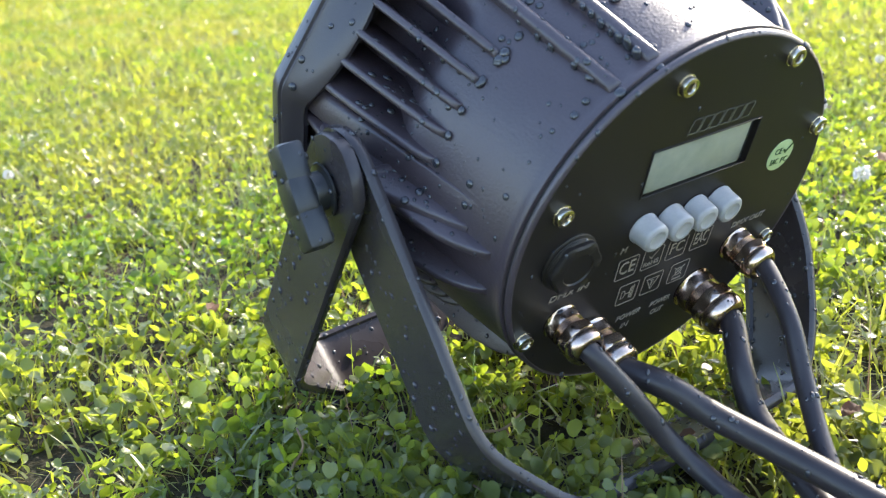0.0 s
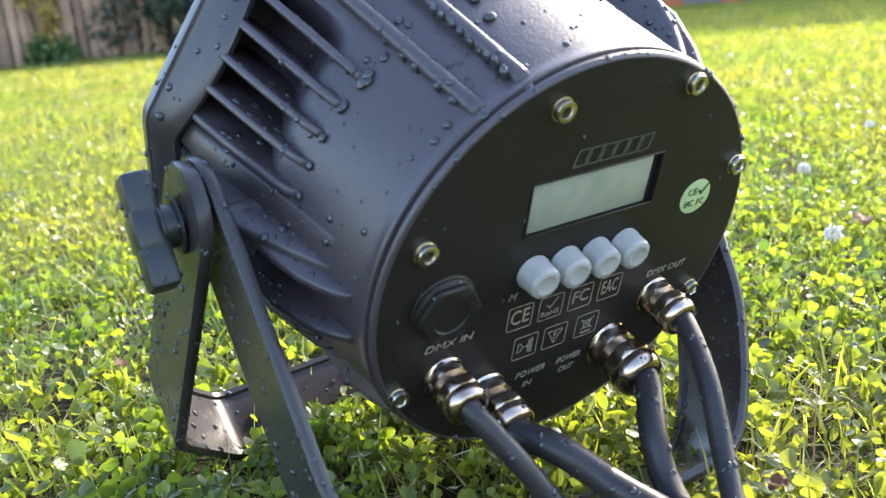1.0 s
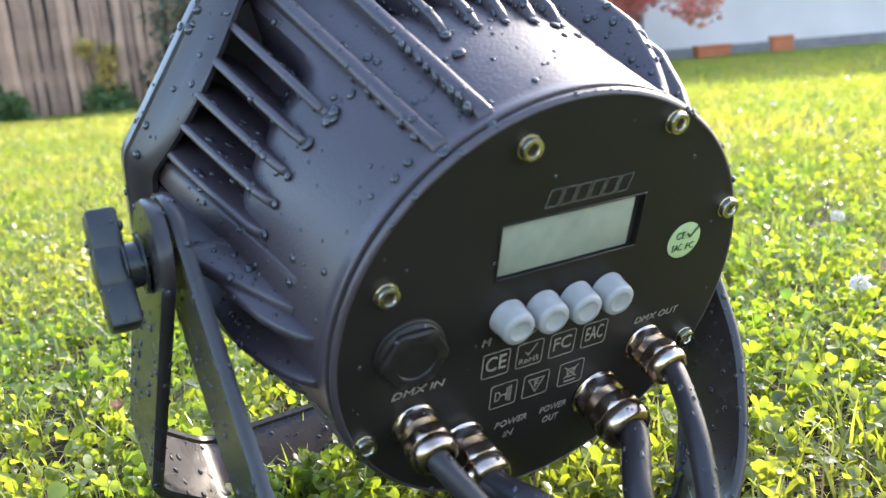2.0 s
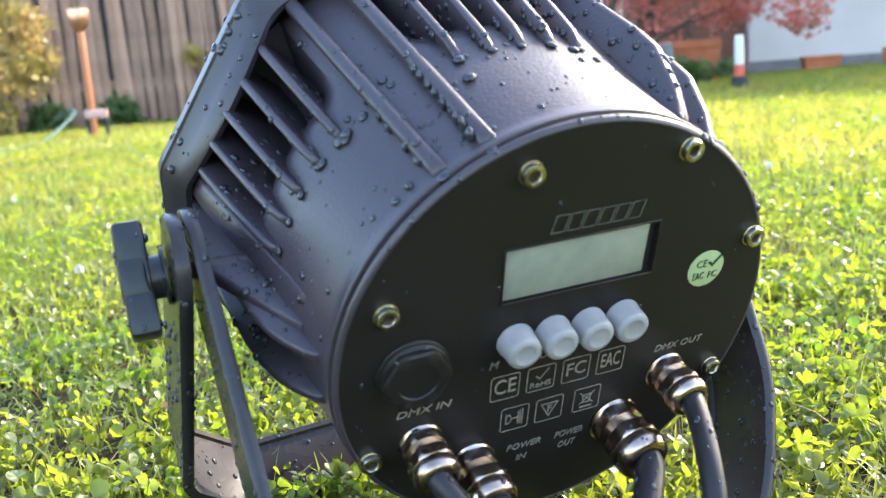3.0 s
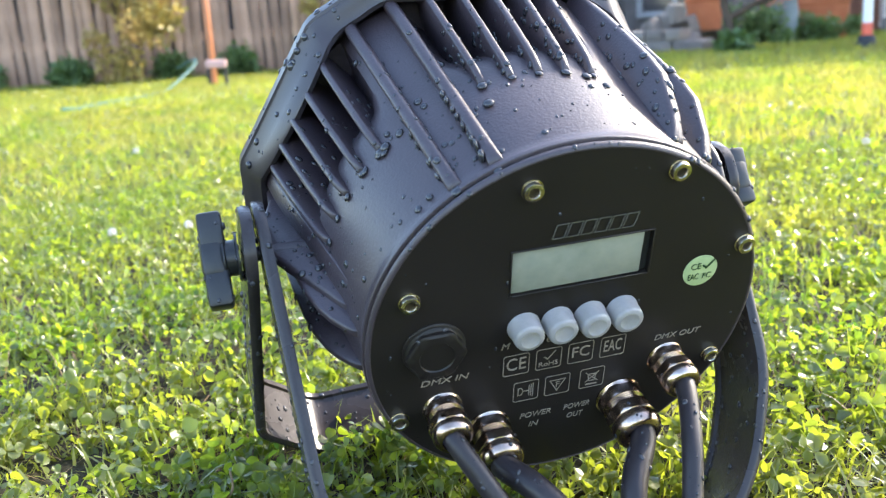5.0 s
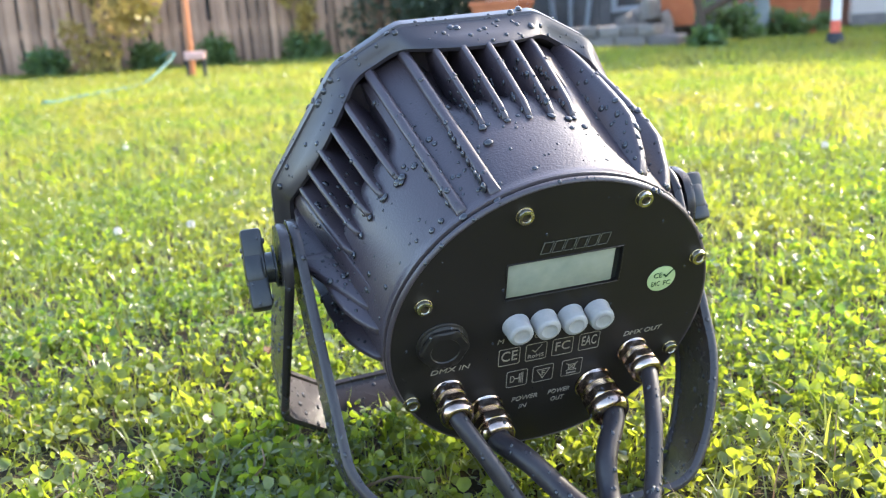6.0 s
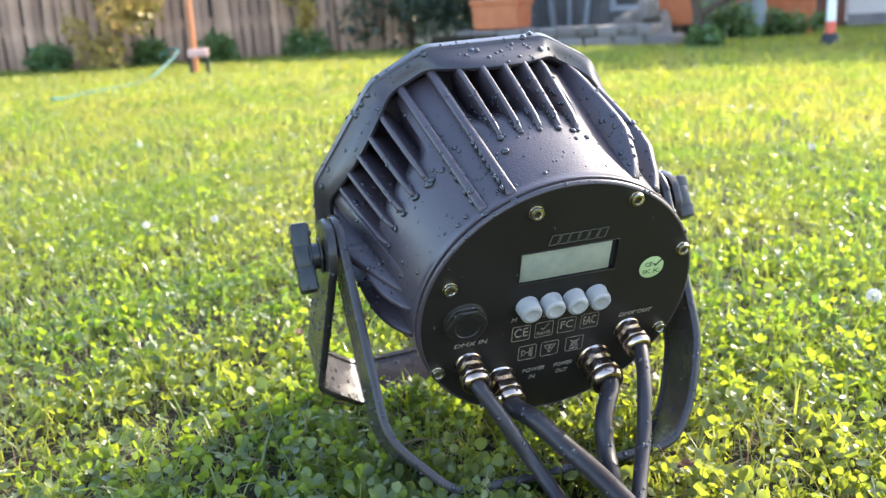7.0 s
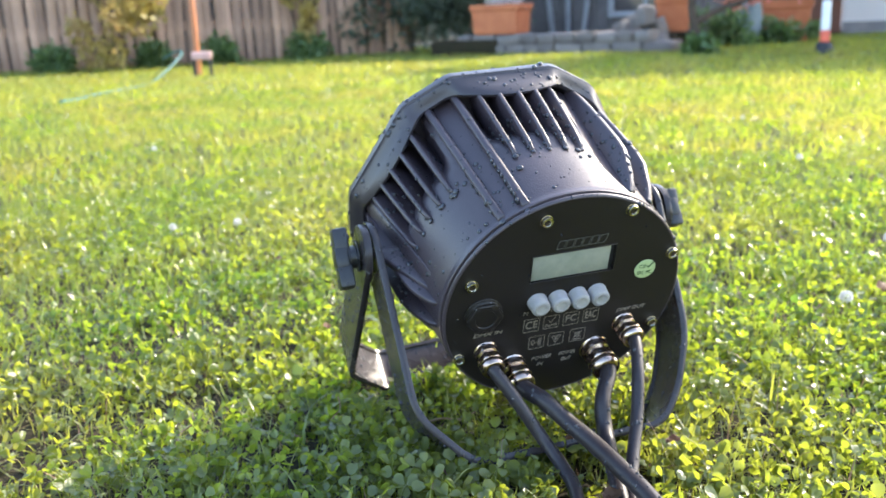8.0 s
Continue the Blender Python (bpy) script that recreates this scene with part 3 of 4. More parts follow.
def fillet(pts, radius, steps=6):
    out = [Vector(pts[0])]
    for a, b, c in zip(pts, pts[1:], pts[2:]):
        a, b, c = Vector(a), Vector(b), Vector(c)
        d = min(radius, 0.45 * (a - b).length, 0.45 * (c - b).length)
        p, q = b + (a - b).normalized() * d, b + (c - b).normalized() * d
        for k in range(steps + 1):
            t = k / steps
            out.append((1 - t) ** 2 * p + 2 * t * (1 - t) * b + t * t * q)
    out.append(Vector(pts[-1]))
    return out


def strap(name, angle, angle_end, outline, half, label, radius):
    """A strap of width 2*half bent along outline (width, distance down from the pivot), leaning by angle at one end and angle_end at the other."""
    pts = []
    ends = [Vector(outline[0]), Vector(outline[-1])]
    for p in fillet(outline, radius):
        pts.append(p)
    fine = []
    for a, b in zip(pts, pts[1:]):
        m = max(1, int((b - a).length / 0.004)) if (a - ends[0]).length < 0.03 or (b - ends[1]).length < 0.03 else 1
        fine += [a.lerp(b, i / m) for i in range(m)]
    fine.append(pts[-1])
    run = [0.0]
    for a, b in zip(fine, fine[1:]):
        run.append(run[-1] + (b - a).length)
    bm, rows = bmesh.new(), []
    t = 0.0024
    for i, p in enumerate(fine):
        d = (fine[min(i + 1, len(fine) - 1)] - fine[max(i - 1, 0)]).normalized()
        nrm = Vector((-d.y, d.x))
        lean = radians(angle + (angle_end - angle) * (p.x - LEFT) / (RIGHT - LEFT))
        s_dir, p_dir = Vector((math.sin(lean), -math.cos(lean))), Vector((math.cos(lean), math.sin(lean)))
        e = min(run[i], run[-1] - run[i])
        hw = half * math.sqrt(max(0.03, 1 - (1 - min(e / half, 1.0)) ** 2))
        sec = [(-hw, -t * 0.4), (-hw + 0.001, -t * 1.35), (-hw + 0.004, -t * 1.35), (-hw + 0.0052, -t * 0.7), (hw - 0.0052, -t * 0.7), (hw - 0.004, -t * 1.35), (hw - 0.001, -t * 1.35), (hw, -t * 0.4),
               (hw, t * 0.4), (hw - 0.001, t), (-hw + 0.001, t), (-hw, t * 0.4)]
        row = []
        for q, o in sec:
            c = p + nrm * o
            b, h = PB + s_dir.x * c.y + p_dir.x * q, PH + s_dir.y * c.y + p_dir.y * q
            row.append(from_side(c.x, b, h))
        rows.append(row)
    grid(bm, rows, True, True)
    return part(name, bm, STEEL_BLACK, lamp, label)


LEFT, RIGHT = -0.1316, 0.110
strap("front_bracket", 25.5, 23.0, [(LEFT, -0.026), (LEFT + 0.0060, 0.130), (-0.088, 0.1730), (0.072, 0.1730), (0.0925, 0.146), (0.1088, 0.104), (RIGHT, -0.026)], 0.0240, "black steel strap bracket leaning forward", 0.016)
strap("rear_bracket", -38.7, -40.0, [(-0.1380, -0.026), (-0.1482, 0.150), (-0.112, 0.192), (0.112, 0.186), (0.140, 0.148), (0.140, 0.040), (0.1185, 0.012), (0.1185, -0.023)], 0.0222, "black steel strap bracket leaning back", 0.010)


def along_u(bm, profile, b, h, side, n=32):
    """A turned piece about the pivot axis: (radius, distance from the middle) pairs."""
    rows = []
    c = from_side(0, b, h)
    for r, u in profile:
        rows.append([Vector((side * u, c.y + r * math.cos(2 * math.pi * i / n), c.z + r * math.sin(2 * math.pi * i / n))) for i in range(n)])
    grid(bm, rows, True, True)


def build_pivot(side, reach, size):
    bm, k = bmesh.new(), (reach - 0.105) / 0.028
    along_u(bm, [(0.0036, 0.098), (0.0036, reach - 0.016 * k), (0.0036, reach - 0.0105 * k), (0.0036, reach + 0.0040)], PB, PH, side)
    part("pivot_boss", bm, COAT, lamp)
    knob = bmesh.new()
    along_u(knob, [(0.0120, reach + 0.0078), (0.0120, reach + 0.0088), (0.0090, reach + 0.0094), (0.0090, reach + 0.0140), (0.0105, reach + 0.0146), (0.0105, reach + 0.0155)], PB, PH, side)
    k = part("clamp_knob", knob, PLASTIC, lamp, "black wing clamp knob")
    c = from_side(0, PB, PH)
    turn = Matrix.Translation((side * (reach + 0.0195), c.y, c.z)) @ Matrix.Rotation(radians(-46), 4, "X")
    for s in (-1, 1):
        wing = bmesh.new()
        box(wing, -0.0060, 0.0060, s * 0.0140 * size - 0.0100 * size, s * 0.0140 * size + 0.0095 * size, -0.0078, 0.0078, 0.0020, 2, m=turn @ Matrix.Rotation(radians(2.5 * s), 4, "X"))
        part("wing_grip", wing, PLASTIC, k)
    wing = bmesh.new()
    box(wing, -0.0066, 0.0052, -0.0085, 0.0085, -0.0088, 0.0088, 0.0026, 2, m=turn)
    part("grip_hub", wing, PLASTIC, k)


build_pivot(-1, 0.1355, 1.0)
build_pivot(1, 0.1115, 0.68)


# ---- lawn plants ----
rng = np.random.default_rng(7)
low = np.array([(p.x, p.y, p.z, r) for line, (r, _) in zip(CABLE_LINES, RUNS) for p in line if p.z < 0.075 and p.y > -0.2])
for t in np.linspace(0, 1, 40):      # the straps' feet; the forward one sinks into the clover on one side
    for u, b, h in ((0.0 + 0.080 * t, 0.003, -0.116), (-0.115 + 0.225 * t, -0.188, -0.106)):
        p = LAMP @ from_side(u, b, h)
        low = np.vstack([low, (p.x, p.y, p.z + (0.012 if b > 0 else 0.032), 0.006)])


def limit(xy, tall):
    """Plants under the cables and straps stay below them."""
    d = np.hypot(xy[:, None, 0] - low[None, :, 0], xy[:, None, 1] - low[None, :, 1]) - low[None, :, 3]
    k = d.argmin(1)
    near = d[np.arange(len(xy)), k] < 0.010
    top = np.maximum(low[k, 2] - low[k, 3] - 0.004 - ground_z(xy[:, 0], xy[:, 1]), 0.006)
    return np.where(near, np.minimum(tall, top), tall)


def patch(density, r0, r1, az0=-180.0, az1=180.0, clump=0.0, gaps=0.0):
    """Random places on the lawn between two distances from the lamp, within a sector about +y."""
    area = math.pi * (r1 ** 2 - r0 ** 2) * (az1 - az0) / 360
    n = int(area * density)
    r = np.sqrt(rng.uniform(r0 ** 2, r1 ** 2, n))
    a = np.radians(rng.uniform(az0, az1, n))
    xy = np.c_[0.08 + r * np.sin(a), 0.42 + r * np.cos(a)]
    if clump:
        f = np.sin(xy[:, 0] * 9 + 2 * np.sin(xy[:, 1] * 7)) * np.cos(xy[:, 1] * 8 + 2 * np.sin(xy[:, 0] * 6))
        xy = xy[rng.uniform(-1, 1, len(xy)) < f + 1 - clump]
    if gaps:                         # small bare hollows a few centimetres across
        x, y = xy[:, 0], xy[:, 1]
        f = np.sin(x * 118 + 2.6 * np.sin(y * 61) + 1.7 * np.sin(x * 37)) * np.sin(y * 109 + 2.4 * np.sin(x * 53) + 1.5 * np.sin(y * 29)) + 0.5 * np.sin(x * 31 + y * 17) * np.sin(y * 27 - x * 11)
        xy = xy[f > gaps + rng.normal(0, 0.12, len(xy))]
    return xy


def frames(n, tilt):
    """Random leaf frames: columns along, across, normal; tilt one spread or one for each leaf."""
    yaw = rng.uniform(0, 2 * np.pi, n)
    t, r = rng.normal(0, tilt, n), rng.normal(0, tilt, n)
    along = np.c_[np.cos(yaw) * np.cos(t), np.sin(yaw) * np.cos(t), np.sin(t)]
    across = np.c_[-np.sin(yaw) * np.cos(r), np.cos(yaw) * np.cos(r), np.sin(r)]
    nrm = np.cross(along, across)
    nrm /= np.linalg.norm(nrm, axis=1)[:, None]
    across = np.cross(nrm, along)
    return along, across, nrm


LEAF = np.array([(0.0, 0.0, 0.0), (0.5, 0.0, -0.04), (0.98, 0.0, -0.02), (0.22, 0.30, 0.04), (0.58, 0.50, 0.09), (0.90, 0.42, 0.09), (1.04, 0.20, 0.04), (0.22, -0.30, 0.04), (0.58, -0.50, 0.09), (0.90, -0.42, 0.09), (1.04, -0.20, 0.04)])
LEAF_F = np.array([(0, 1, 3), (3, 1, 4), (4, 1, 5), (1, 2, 5), (5, 2, 6), (0, 7, 1), (7, 8, 1), (8, 9, 1), (1, 9, 2), (9, 10, 2)])


def clover(name, xy, size, height, label, stem=True):
    n = len(xy)
    s = rng.uniform(size[0], size[1], n)
    h = limit(xy, rng.uniform(height[0], height[1], n) + 0.006 * np.sin(xy[:, 0] * 14) * np.cos(xy[:, 1] * 11) + 0.005 * np.sin(xy[:, 0] * 47 + 3 * np.sin(xy[:, 1] * 23)) * np.cos(xy[:, 1] * 41))
    foot = np.c_[xy, ground_z(xy[:, 0], xy[:, 1])]
    lean = rng.normal(0, 0.35, (n, 2)) * h[:, None]
    hub = foot + np.c_[lean, h]
    al, ac, nm = frames(n, np.where(rng.uniform(0, 1, n) < 0.22, 0.30, 0.95))
    vs, fs, base = [], [], 0
    for k in range(3):
        a = 2 * np.pi * k / 3 + rng.normal(0, 0.12, n)
        d = al * np.cos(a)[:, None] + ac * np.sin(a)[:, None]
        e = -al * np.sin(a)[:, None] + ac * np.cos(a)[:, None]
        droop = rng.normal(-0.05, 0.60, n)[:, None]
        d2 = d * np.cos(droop) + nm * np.sin(droop)
        m2 = nm * np.cos(droop) - d * np.sin(droop)
        fold = rng.uniform(0.2, 4.0, n)[:, None]
        sc = s * rng.uniform(0.85, 1.1, n)
        for p in range(len(LEAF)):
            lx, ly, lz = LEAF[p]
            vs.append(hub + sc[:, None] * ((lx + 0.06) * d2 + ly * e + lz * fold * m2))
        fs.append(LEAF_F + base)
        base += len(LEAF)
    if stem:
        wv = np.c_[rng.normal(0, 1, (n, 2)), np.zeros(n)]
        wv = 0.0006 * wv / np.linalg.norm(wv, axis=1)[:, None]
        mid = foot * 0.45 + hub * 0.55 - np.c_[lean * 0.3, np.zeros(n)]
        for q in (foot - wv, foot + wv, mid + wv, mid - wv, hub + wv * 0.7, hub - wv * 0.7):
            vs.append(q)
        fs.append(np.array([(0, 1, 2), (0, 2, 3), (3, 2, 4), (3, 4, 5)]) + base)
        base += 6
    V = np.stack(vs, 1).reshape(-1, 3)
    F = (np.concatenate(fs)[None] + (np.arange(n) * base)[:, None, None]).reshape(-1, 3)
    return raw(name, V, F, CLOVER, label, "clover")


def shreds(name, xy, size, height, label):
    """Mown and torn single leaves at all angles: folded, uneven outlines."""
    n = len(xy)
    h = limit(xy, rng.uniform(0, 1, n) ** 0.7 * (height[1] - height[0]) + height[0] + 0.004 * np.sin(xy[:, 0] * 39 + 2 * np.sin(xy[:, 1] * 27)) * np.cos(xy[:, 1] * 35))
    p = np.c_[xy, ground_z(xy[:, 0], xy[:, 1]) + h]
    al, ac, nm = frames(n, 0.75)
    s = rng.uniform(size[0], size[1], n)
    slim, fold = rng.uniform(0.35, 1.05, n), rng.uniform(-1.5, 4.5, n)
    curl = rng.normal(0, 0.35, n)
    vs = []
    for lx, ly, lz in LEAF:
        x = lx * rng.uniform(0.80, 1.12, n)
        y = ly * slim * rng.uniform(0.70, 1.25, n)
        z = lz * fold + curl * lx * lx + rng.normal(0, 0.05, n)
        vs.append(p + (s * (x - 0.5))[:, None] * al + (s * y)[:, None] * ac + (s * z)[:, None] * nm)
    V = np.stack(vs, 1).reshape(-1, 3)
    V[:, 2] = np.maximum(V[:, 2], ground_z(V[:, 0], V[:, 1]) + 0.0008)
    F = (LEAF_F[None] + (np.arange(n) * len(LEAF))[:, None, None]).reshape(-1, 3)
    return raw(name, V, F, CLOVER, label, "clover")


def blades(name, xy, length, width, mat, label, lean=0.6, category="grass", curl=0.5, steps=4):
    n = len(xy)
    L = limit(xy, rng.uniform(length[0], length[1], n))
    W = rng.uniform(width[0], width[1], n)
    yaw = rng.uniform(0, 2 * np.pi, n)
    d = np.c_[np.cos(yaw), np.sin(yaw), np.zeros(n)]
    tw = yaw + rng.normal(np.pi / 2, 0.5, n)
    e = np.c_[np.cos(tw), np.sin(tw), np.zeros(n)]
    tilt = np.abs(rng.normal(0.2, lean, n))
    bend = rng.uniform(0.1, curl * 2, n)
    p = np.c_[xy, ground_z(xy[:, 0], xy[:, 1]) - 0.002]
    vs = []
    for k in range(steps + 1):
        t = k / steps
        a = np.minimum(tilt + bend * t * 1.4, 1.75)
        wk = W * (1 - t ** 2 * 0.92)
        vs += [p - e * (wk / 2)[:, None], p + e * (wk / 2)[:, None]]
        p = p + (L / steps)[:, None] * (d * np.sin(a)[:, None] + np.c_[np.zeros((n, 2)), np.cos(a)])
        p[:, 2] = np.maximum(p[:, 2], ground_z(p[:, 0], p[:, 1]) + 0.002)
    F = []
    for k in range(steps):
        a = 2 * k
        F += [(a, a + 1, a + 3), (a, a + 3, a + 2)]
    V = np.stack(vs, 1).reshape(-1, 3)
    F = (np.array(F)[None] + (np.arange(n) * 2 * (steps + 1))[:, None, None]).reshape(-1, 3)
    return raw(name, V, F, mat, label, category)


clover("clover_patch", patch(11500, 0.0, 0.62, clump=0.45, gaps=-0.38), (0.0036, 0.0100), (0.003, 0.028), "dense green clover leaves round the lamp, backlit")
shreds("clover_leaves", patch(27000, 0.0, 0.62, clump=0.25, gaps=-0.30), (0.0035, 0.0105), (0.001, 0.024), "torn green clover leaves in the mown lawn")
shreds("clover_leaves", patch(11000, 0.62, 1.6, clump=0.30, gaps=-0.35), (0.0045, 0.0110), (0.001, 0.022), "mown green clover leaves in the sunlit lawn")
foot = np.array([0.022, 0.338]) + rng.normal(0, 0.042, (330, 2)) * (1.0, 0.7)
clover("clover_patch", foot, (0.0045, 0.0105), (0.012, 0.032), "taller clover round the bracket's sunken foot")
rear = np.array([tuple((LAMP @ from_side(u, b, -0.11)).xy) for u, b in zip(rng.uniform(-0.115, 0.08, 80), rng.normal(-0.150, 0.011, 80))])
clover("clover_patch", rear, (0.0045, 0.0105), (0.014, 0.030), "taller clover before the bracket's rear foot")
blades("grass_blades", np.array([0.03, 0.345]) + rng.normal(0, 0.05, (260, 2)), (0.024, 0.052), (0.0009, 0.0028), GRASS, "longer grass round the bracket's foot", lean=0.7, curl=0.6)
clover("clover_patch", patch(4500, 0.62, 1.6, clump=0.55), (0.0040, 0.0090), (0.005, 0.025), "dense green clover in the sunlit lawn")
clover("clover_patch", patch(600, 1.6, 4.2, -75, 48, 0.5), (0.007, 0.012), (0.012, 0.030), "clover scattered through the lawn further off", stem=False)
blades("grass_blades", patch(21000, 0.0, 0.62, clump=0.3, gaps=-0.60), (0.012, 0.052), (0.0008, 0.0028), GRASS, "thin green grass blades among the clover", lean=0.95, curl=0.7)
blades("grass_blades", patch(13000, 0.62, 1.6, gaps=-0.45), (0.016, 0.044), (0.0014, 0.0034), GRASS, "short green grass blades in the lawn", steps=3)
blades("grass_blades", patch(6500, 1.6, 4.2, -75, 48), (0.022, 0.045), (0.0022, 0.0042), GRASS_FAR, "short mown grass blades further off", steps=2)
blades("grass_blades", patch(1700, 4.2, 10.5, -65, 35), (0.03, 0.055), (0.005, 0.010), GRASS_FAR, "far mown grass, yellow-green in the sun", steps=2)
blades("dry_grass", patch(1300, 0.0, 0.55), (0.015, 0.050), (0.0008, 0.0018), DRY, "dry straw-coloured stalks low in the lawn", lean=1.0, category="dry grass")
blades("dry_grass", patch(350, 0.55, 2.2, -100, 80), (0.02, 0.05), (0.0010, 0.0022), DRY, "dry stalks low in the lawn", lean=1.0, category="dry grass")


# ---- small loose things on the lawn ----
def dead_leaf(x, y, size, turn, z=0.02):
    bm = bmesh.new()
    rows = []
    for i in range(7):
        t = i / 6
        w = size * 0.36 * math.sin(math.pi * (0.08 + 0.9 * t)) * (1 + 0.25 * math.sin(t * 19))
        rows.append([Vector((size * (t - 0.5), w * k / 2, 0.10 * size * (math.sin(t * 9 + k) + (k / 2) ** 2 + math.sin(3 * t)))) for k in (-2, -1, 0, 1, 2)])
    grid(bm, rows, False)
    bmesh.ops.solidify(bm, geom=list(bm.faces), thickness=0.0003)
    return solo("dead_leaf", bm, DEAD, "curled reddish-brown dead leaf on the clover", "dead leaf", "dead leaves on the lawn", m=pose(x, y, z, 8, -5, turn))


for x, y, s, t, z in ((0.178, 0.412, 0.012, 30, 0.034), (-0.205, 0.555, 0.013, 120, 0.038), (0.150, 0.330, 0.018, 70, 0.026), (-0.425, 0.795, 0.014, 10, 0.034), (0.10, 0.40, 0.024, 200, 0.022), (0.34, 0.86, 0.026, 80, 0.034), (0.51, 1.0, 0.024, 140, 0.034)):
    dead_leaf(x, y, s, t, z)


def straw(x, y, z, length, turn, tilt):
    bm = bmesh.new()
    pts = spline([Vector((0, 0, 0)), Vector((length * 0.4, 0.002, 0.003)), Vector((length * 0.75, -0.001, 0.001)), Vector((length, 0.003, 0.004))], 5)
    tube(bm, pts, lambda t: 0.0011 * (1 - 0.5 * t), 6)
    return solo("straw", bm, DRY, "dry brown stalk standing in the clover", "straw", "dry stalks", m=pose(x, y, z, 0, tilt, turn))


for q in ((-0.100, 0.373, 0.010, 0.036, 70, -58), (-0.112, 0.360, 0.012, 0.024, 200, -20), (-0.03, 0.40, 0.02, 0.05, 20, -8), (0.03, 0.33, 0.018, 0.045, 140, -12), (-0.20, 0.30, 0.02, 0.04, 100, -15)):
    straw(*q)


def clover_flower(x, y, h, size):
    t = thing("clover_flower", "small round white clover flower head on a thin stalk", "flower", "clover flowers in the lawn", m=pose(x, y, float(ground_z(x, y))))
    bm = bmesh.new()
    for k in range(46):
        v = (k + 0.5) / 46
        a = k * 2.399
        th = math.acos(1 - 1.75 * v)
        d = Vector((math.sin(th) * math.cos(a), math.sin(th) * math.sin(a), math.cos(th)))
        s = d.orthogonal().normalized()
        b, tip = Vector((0, 0, h)) + d * size * 0.35, Vector((0, 0, h)) + d * size
        w = size * 0.20
        vs = [bm.verts.new(p) for p in (b, b.lerp(tip, 0.6) + s * w, tip, b.lerp(tip, 0.6) - s * w, b.lerp(tip, 0.6) + d.cross(s) * w)]
        bm.faces.new((vs[0], vs[1], vs[4]))
        bm.faces.new((vs[1], vs[2], vs[4]))
        bm.faces.new((vs[2], vs[3], vs[4]))
        bm.faces.new((vs[3], vs[0], vs[4]))
    part("flower_head", bm, PETAL, t)
    bm = bmesh.new()
    tube(bm, [Vector((0.004, 0, 0)), Vector((0.001, 0, h * 0.5)), Vector((0, 0, h))], 0.0008, 5)
    part("stalk", bm, GRASS, t)


for x, y in ((-0.600, 0.947), (-0.701, 0.910), (0.359, 1.151), (0.30, 0.80), (0.49, 1.35), (0.22, 1.75), (-0.35, 1.9), (0.62, 1.6), (0.05, 2.4), (0.9, 2.3), (-1.5, 1.8), (-0.9, 2.6), (0.55, 2.9), (1.1, 3.0)):
    clover_flower(x, y, 0.040 + 0.01 * math.sin(x * 31), 0.0075 + 0.001 * math.cos(y * 17))


# ---- background: fence, hedge, low wall, tree, house ----
def build_fence():
    f = tagged(new("fence"), "weathered brown vertical-board garden fence", "fence", kind="structure")
    a, b = Vector((-10.6, 3.55, 0)), Vector((-3.9, 8.85, 0))
    d = (b - a).normalized()
    n = int((b - a).length / 0.098)
    yaw = math.atan2(d.y, d.x)
    base = []
    for k in range(3):
        bm = bmesh.new()
        w, h = 0.080 + 0.007 * k, 1.62 + 0.03 * k
        rows = []
        for i in range(9):
            t = i / 8
            o = 0.006 * math.sin(3.1 * t + k * 2) + 0.003 * math.sin(11 * t + k)
            rows.append([(-w / 2 + o, -0.013, h * t), (-w / 2 + 0.012 + o, -0.022, h * t), (o, -0.026, h * t), (w / 2 - 0.012 + o, -0.021, h * t), (w / 2 + o, -0.012, h * t), (w / 2 + o, 0, h * t), (-w / 2 + o, 0, h * t)])
        grid(bm, rows, True, True)
        base.append(finish("board", bm, FENCE_WOOD))
    for i in range(n):
        p = a + d * (0.098 * i)
        o = new("board", base[i % 3])
        o.parent = f
        o.matrix_world = pose(p.x, p.y, random.uniform(-0.03, 0.0), random.uniform(-0.6, 0.6), random.uniform(-1.3, 1.3), math.degrees(yaw) + random.uniform(-2, 2))
    bm = bmesh.new()
    for z in (0.35, 1.30):
        box(bm, -0.2, (b - a).length, 0.002, 0.05, z, z + 0.09, 0.004, 1)
    rail = part("rail", bm, FENCE_WOOD, f)
    # dark sheet added behind the boards to block light through the gaps
    bm = bmesh.new()
    box(bm, -0.2, (b - a).length, 0.095, 0.11, 0.0, 1.6)
    back = part("backing_panel", bm, SHED_WOOD, f, smooth=False)
    back.matrix_world = Matrix.Translation(a) @ Matrix.Rotation(yaw, 4, "Z")
    rail.matrix_world = Matrix.Translation(a) @ Matrix.Rotation(yaw, 4, "Z")


build_fence()


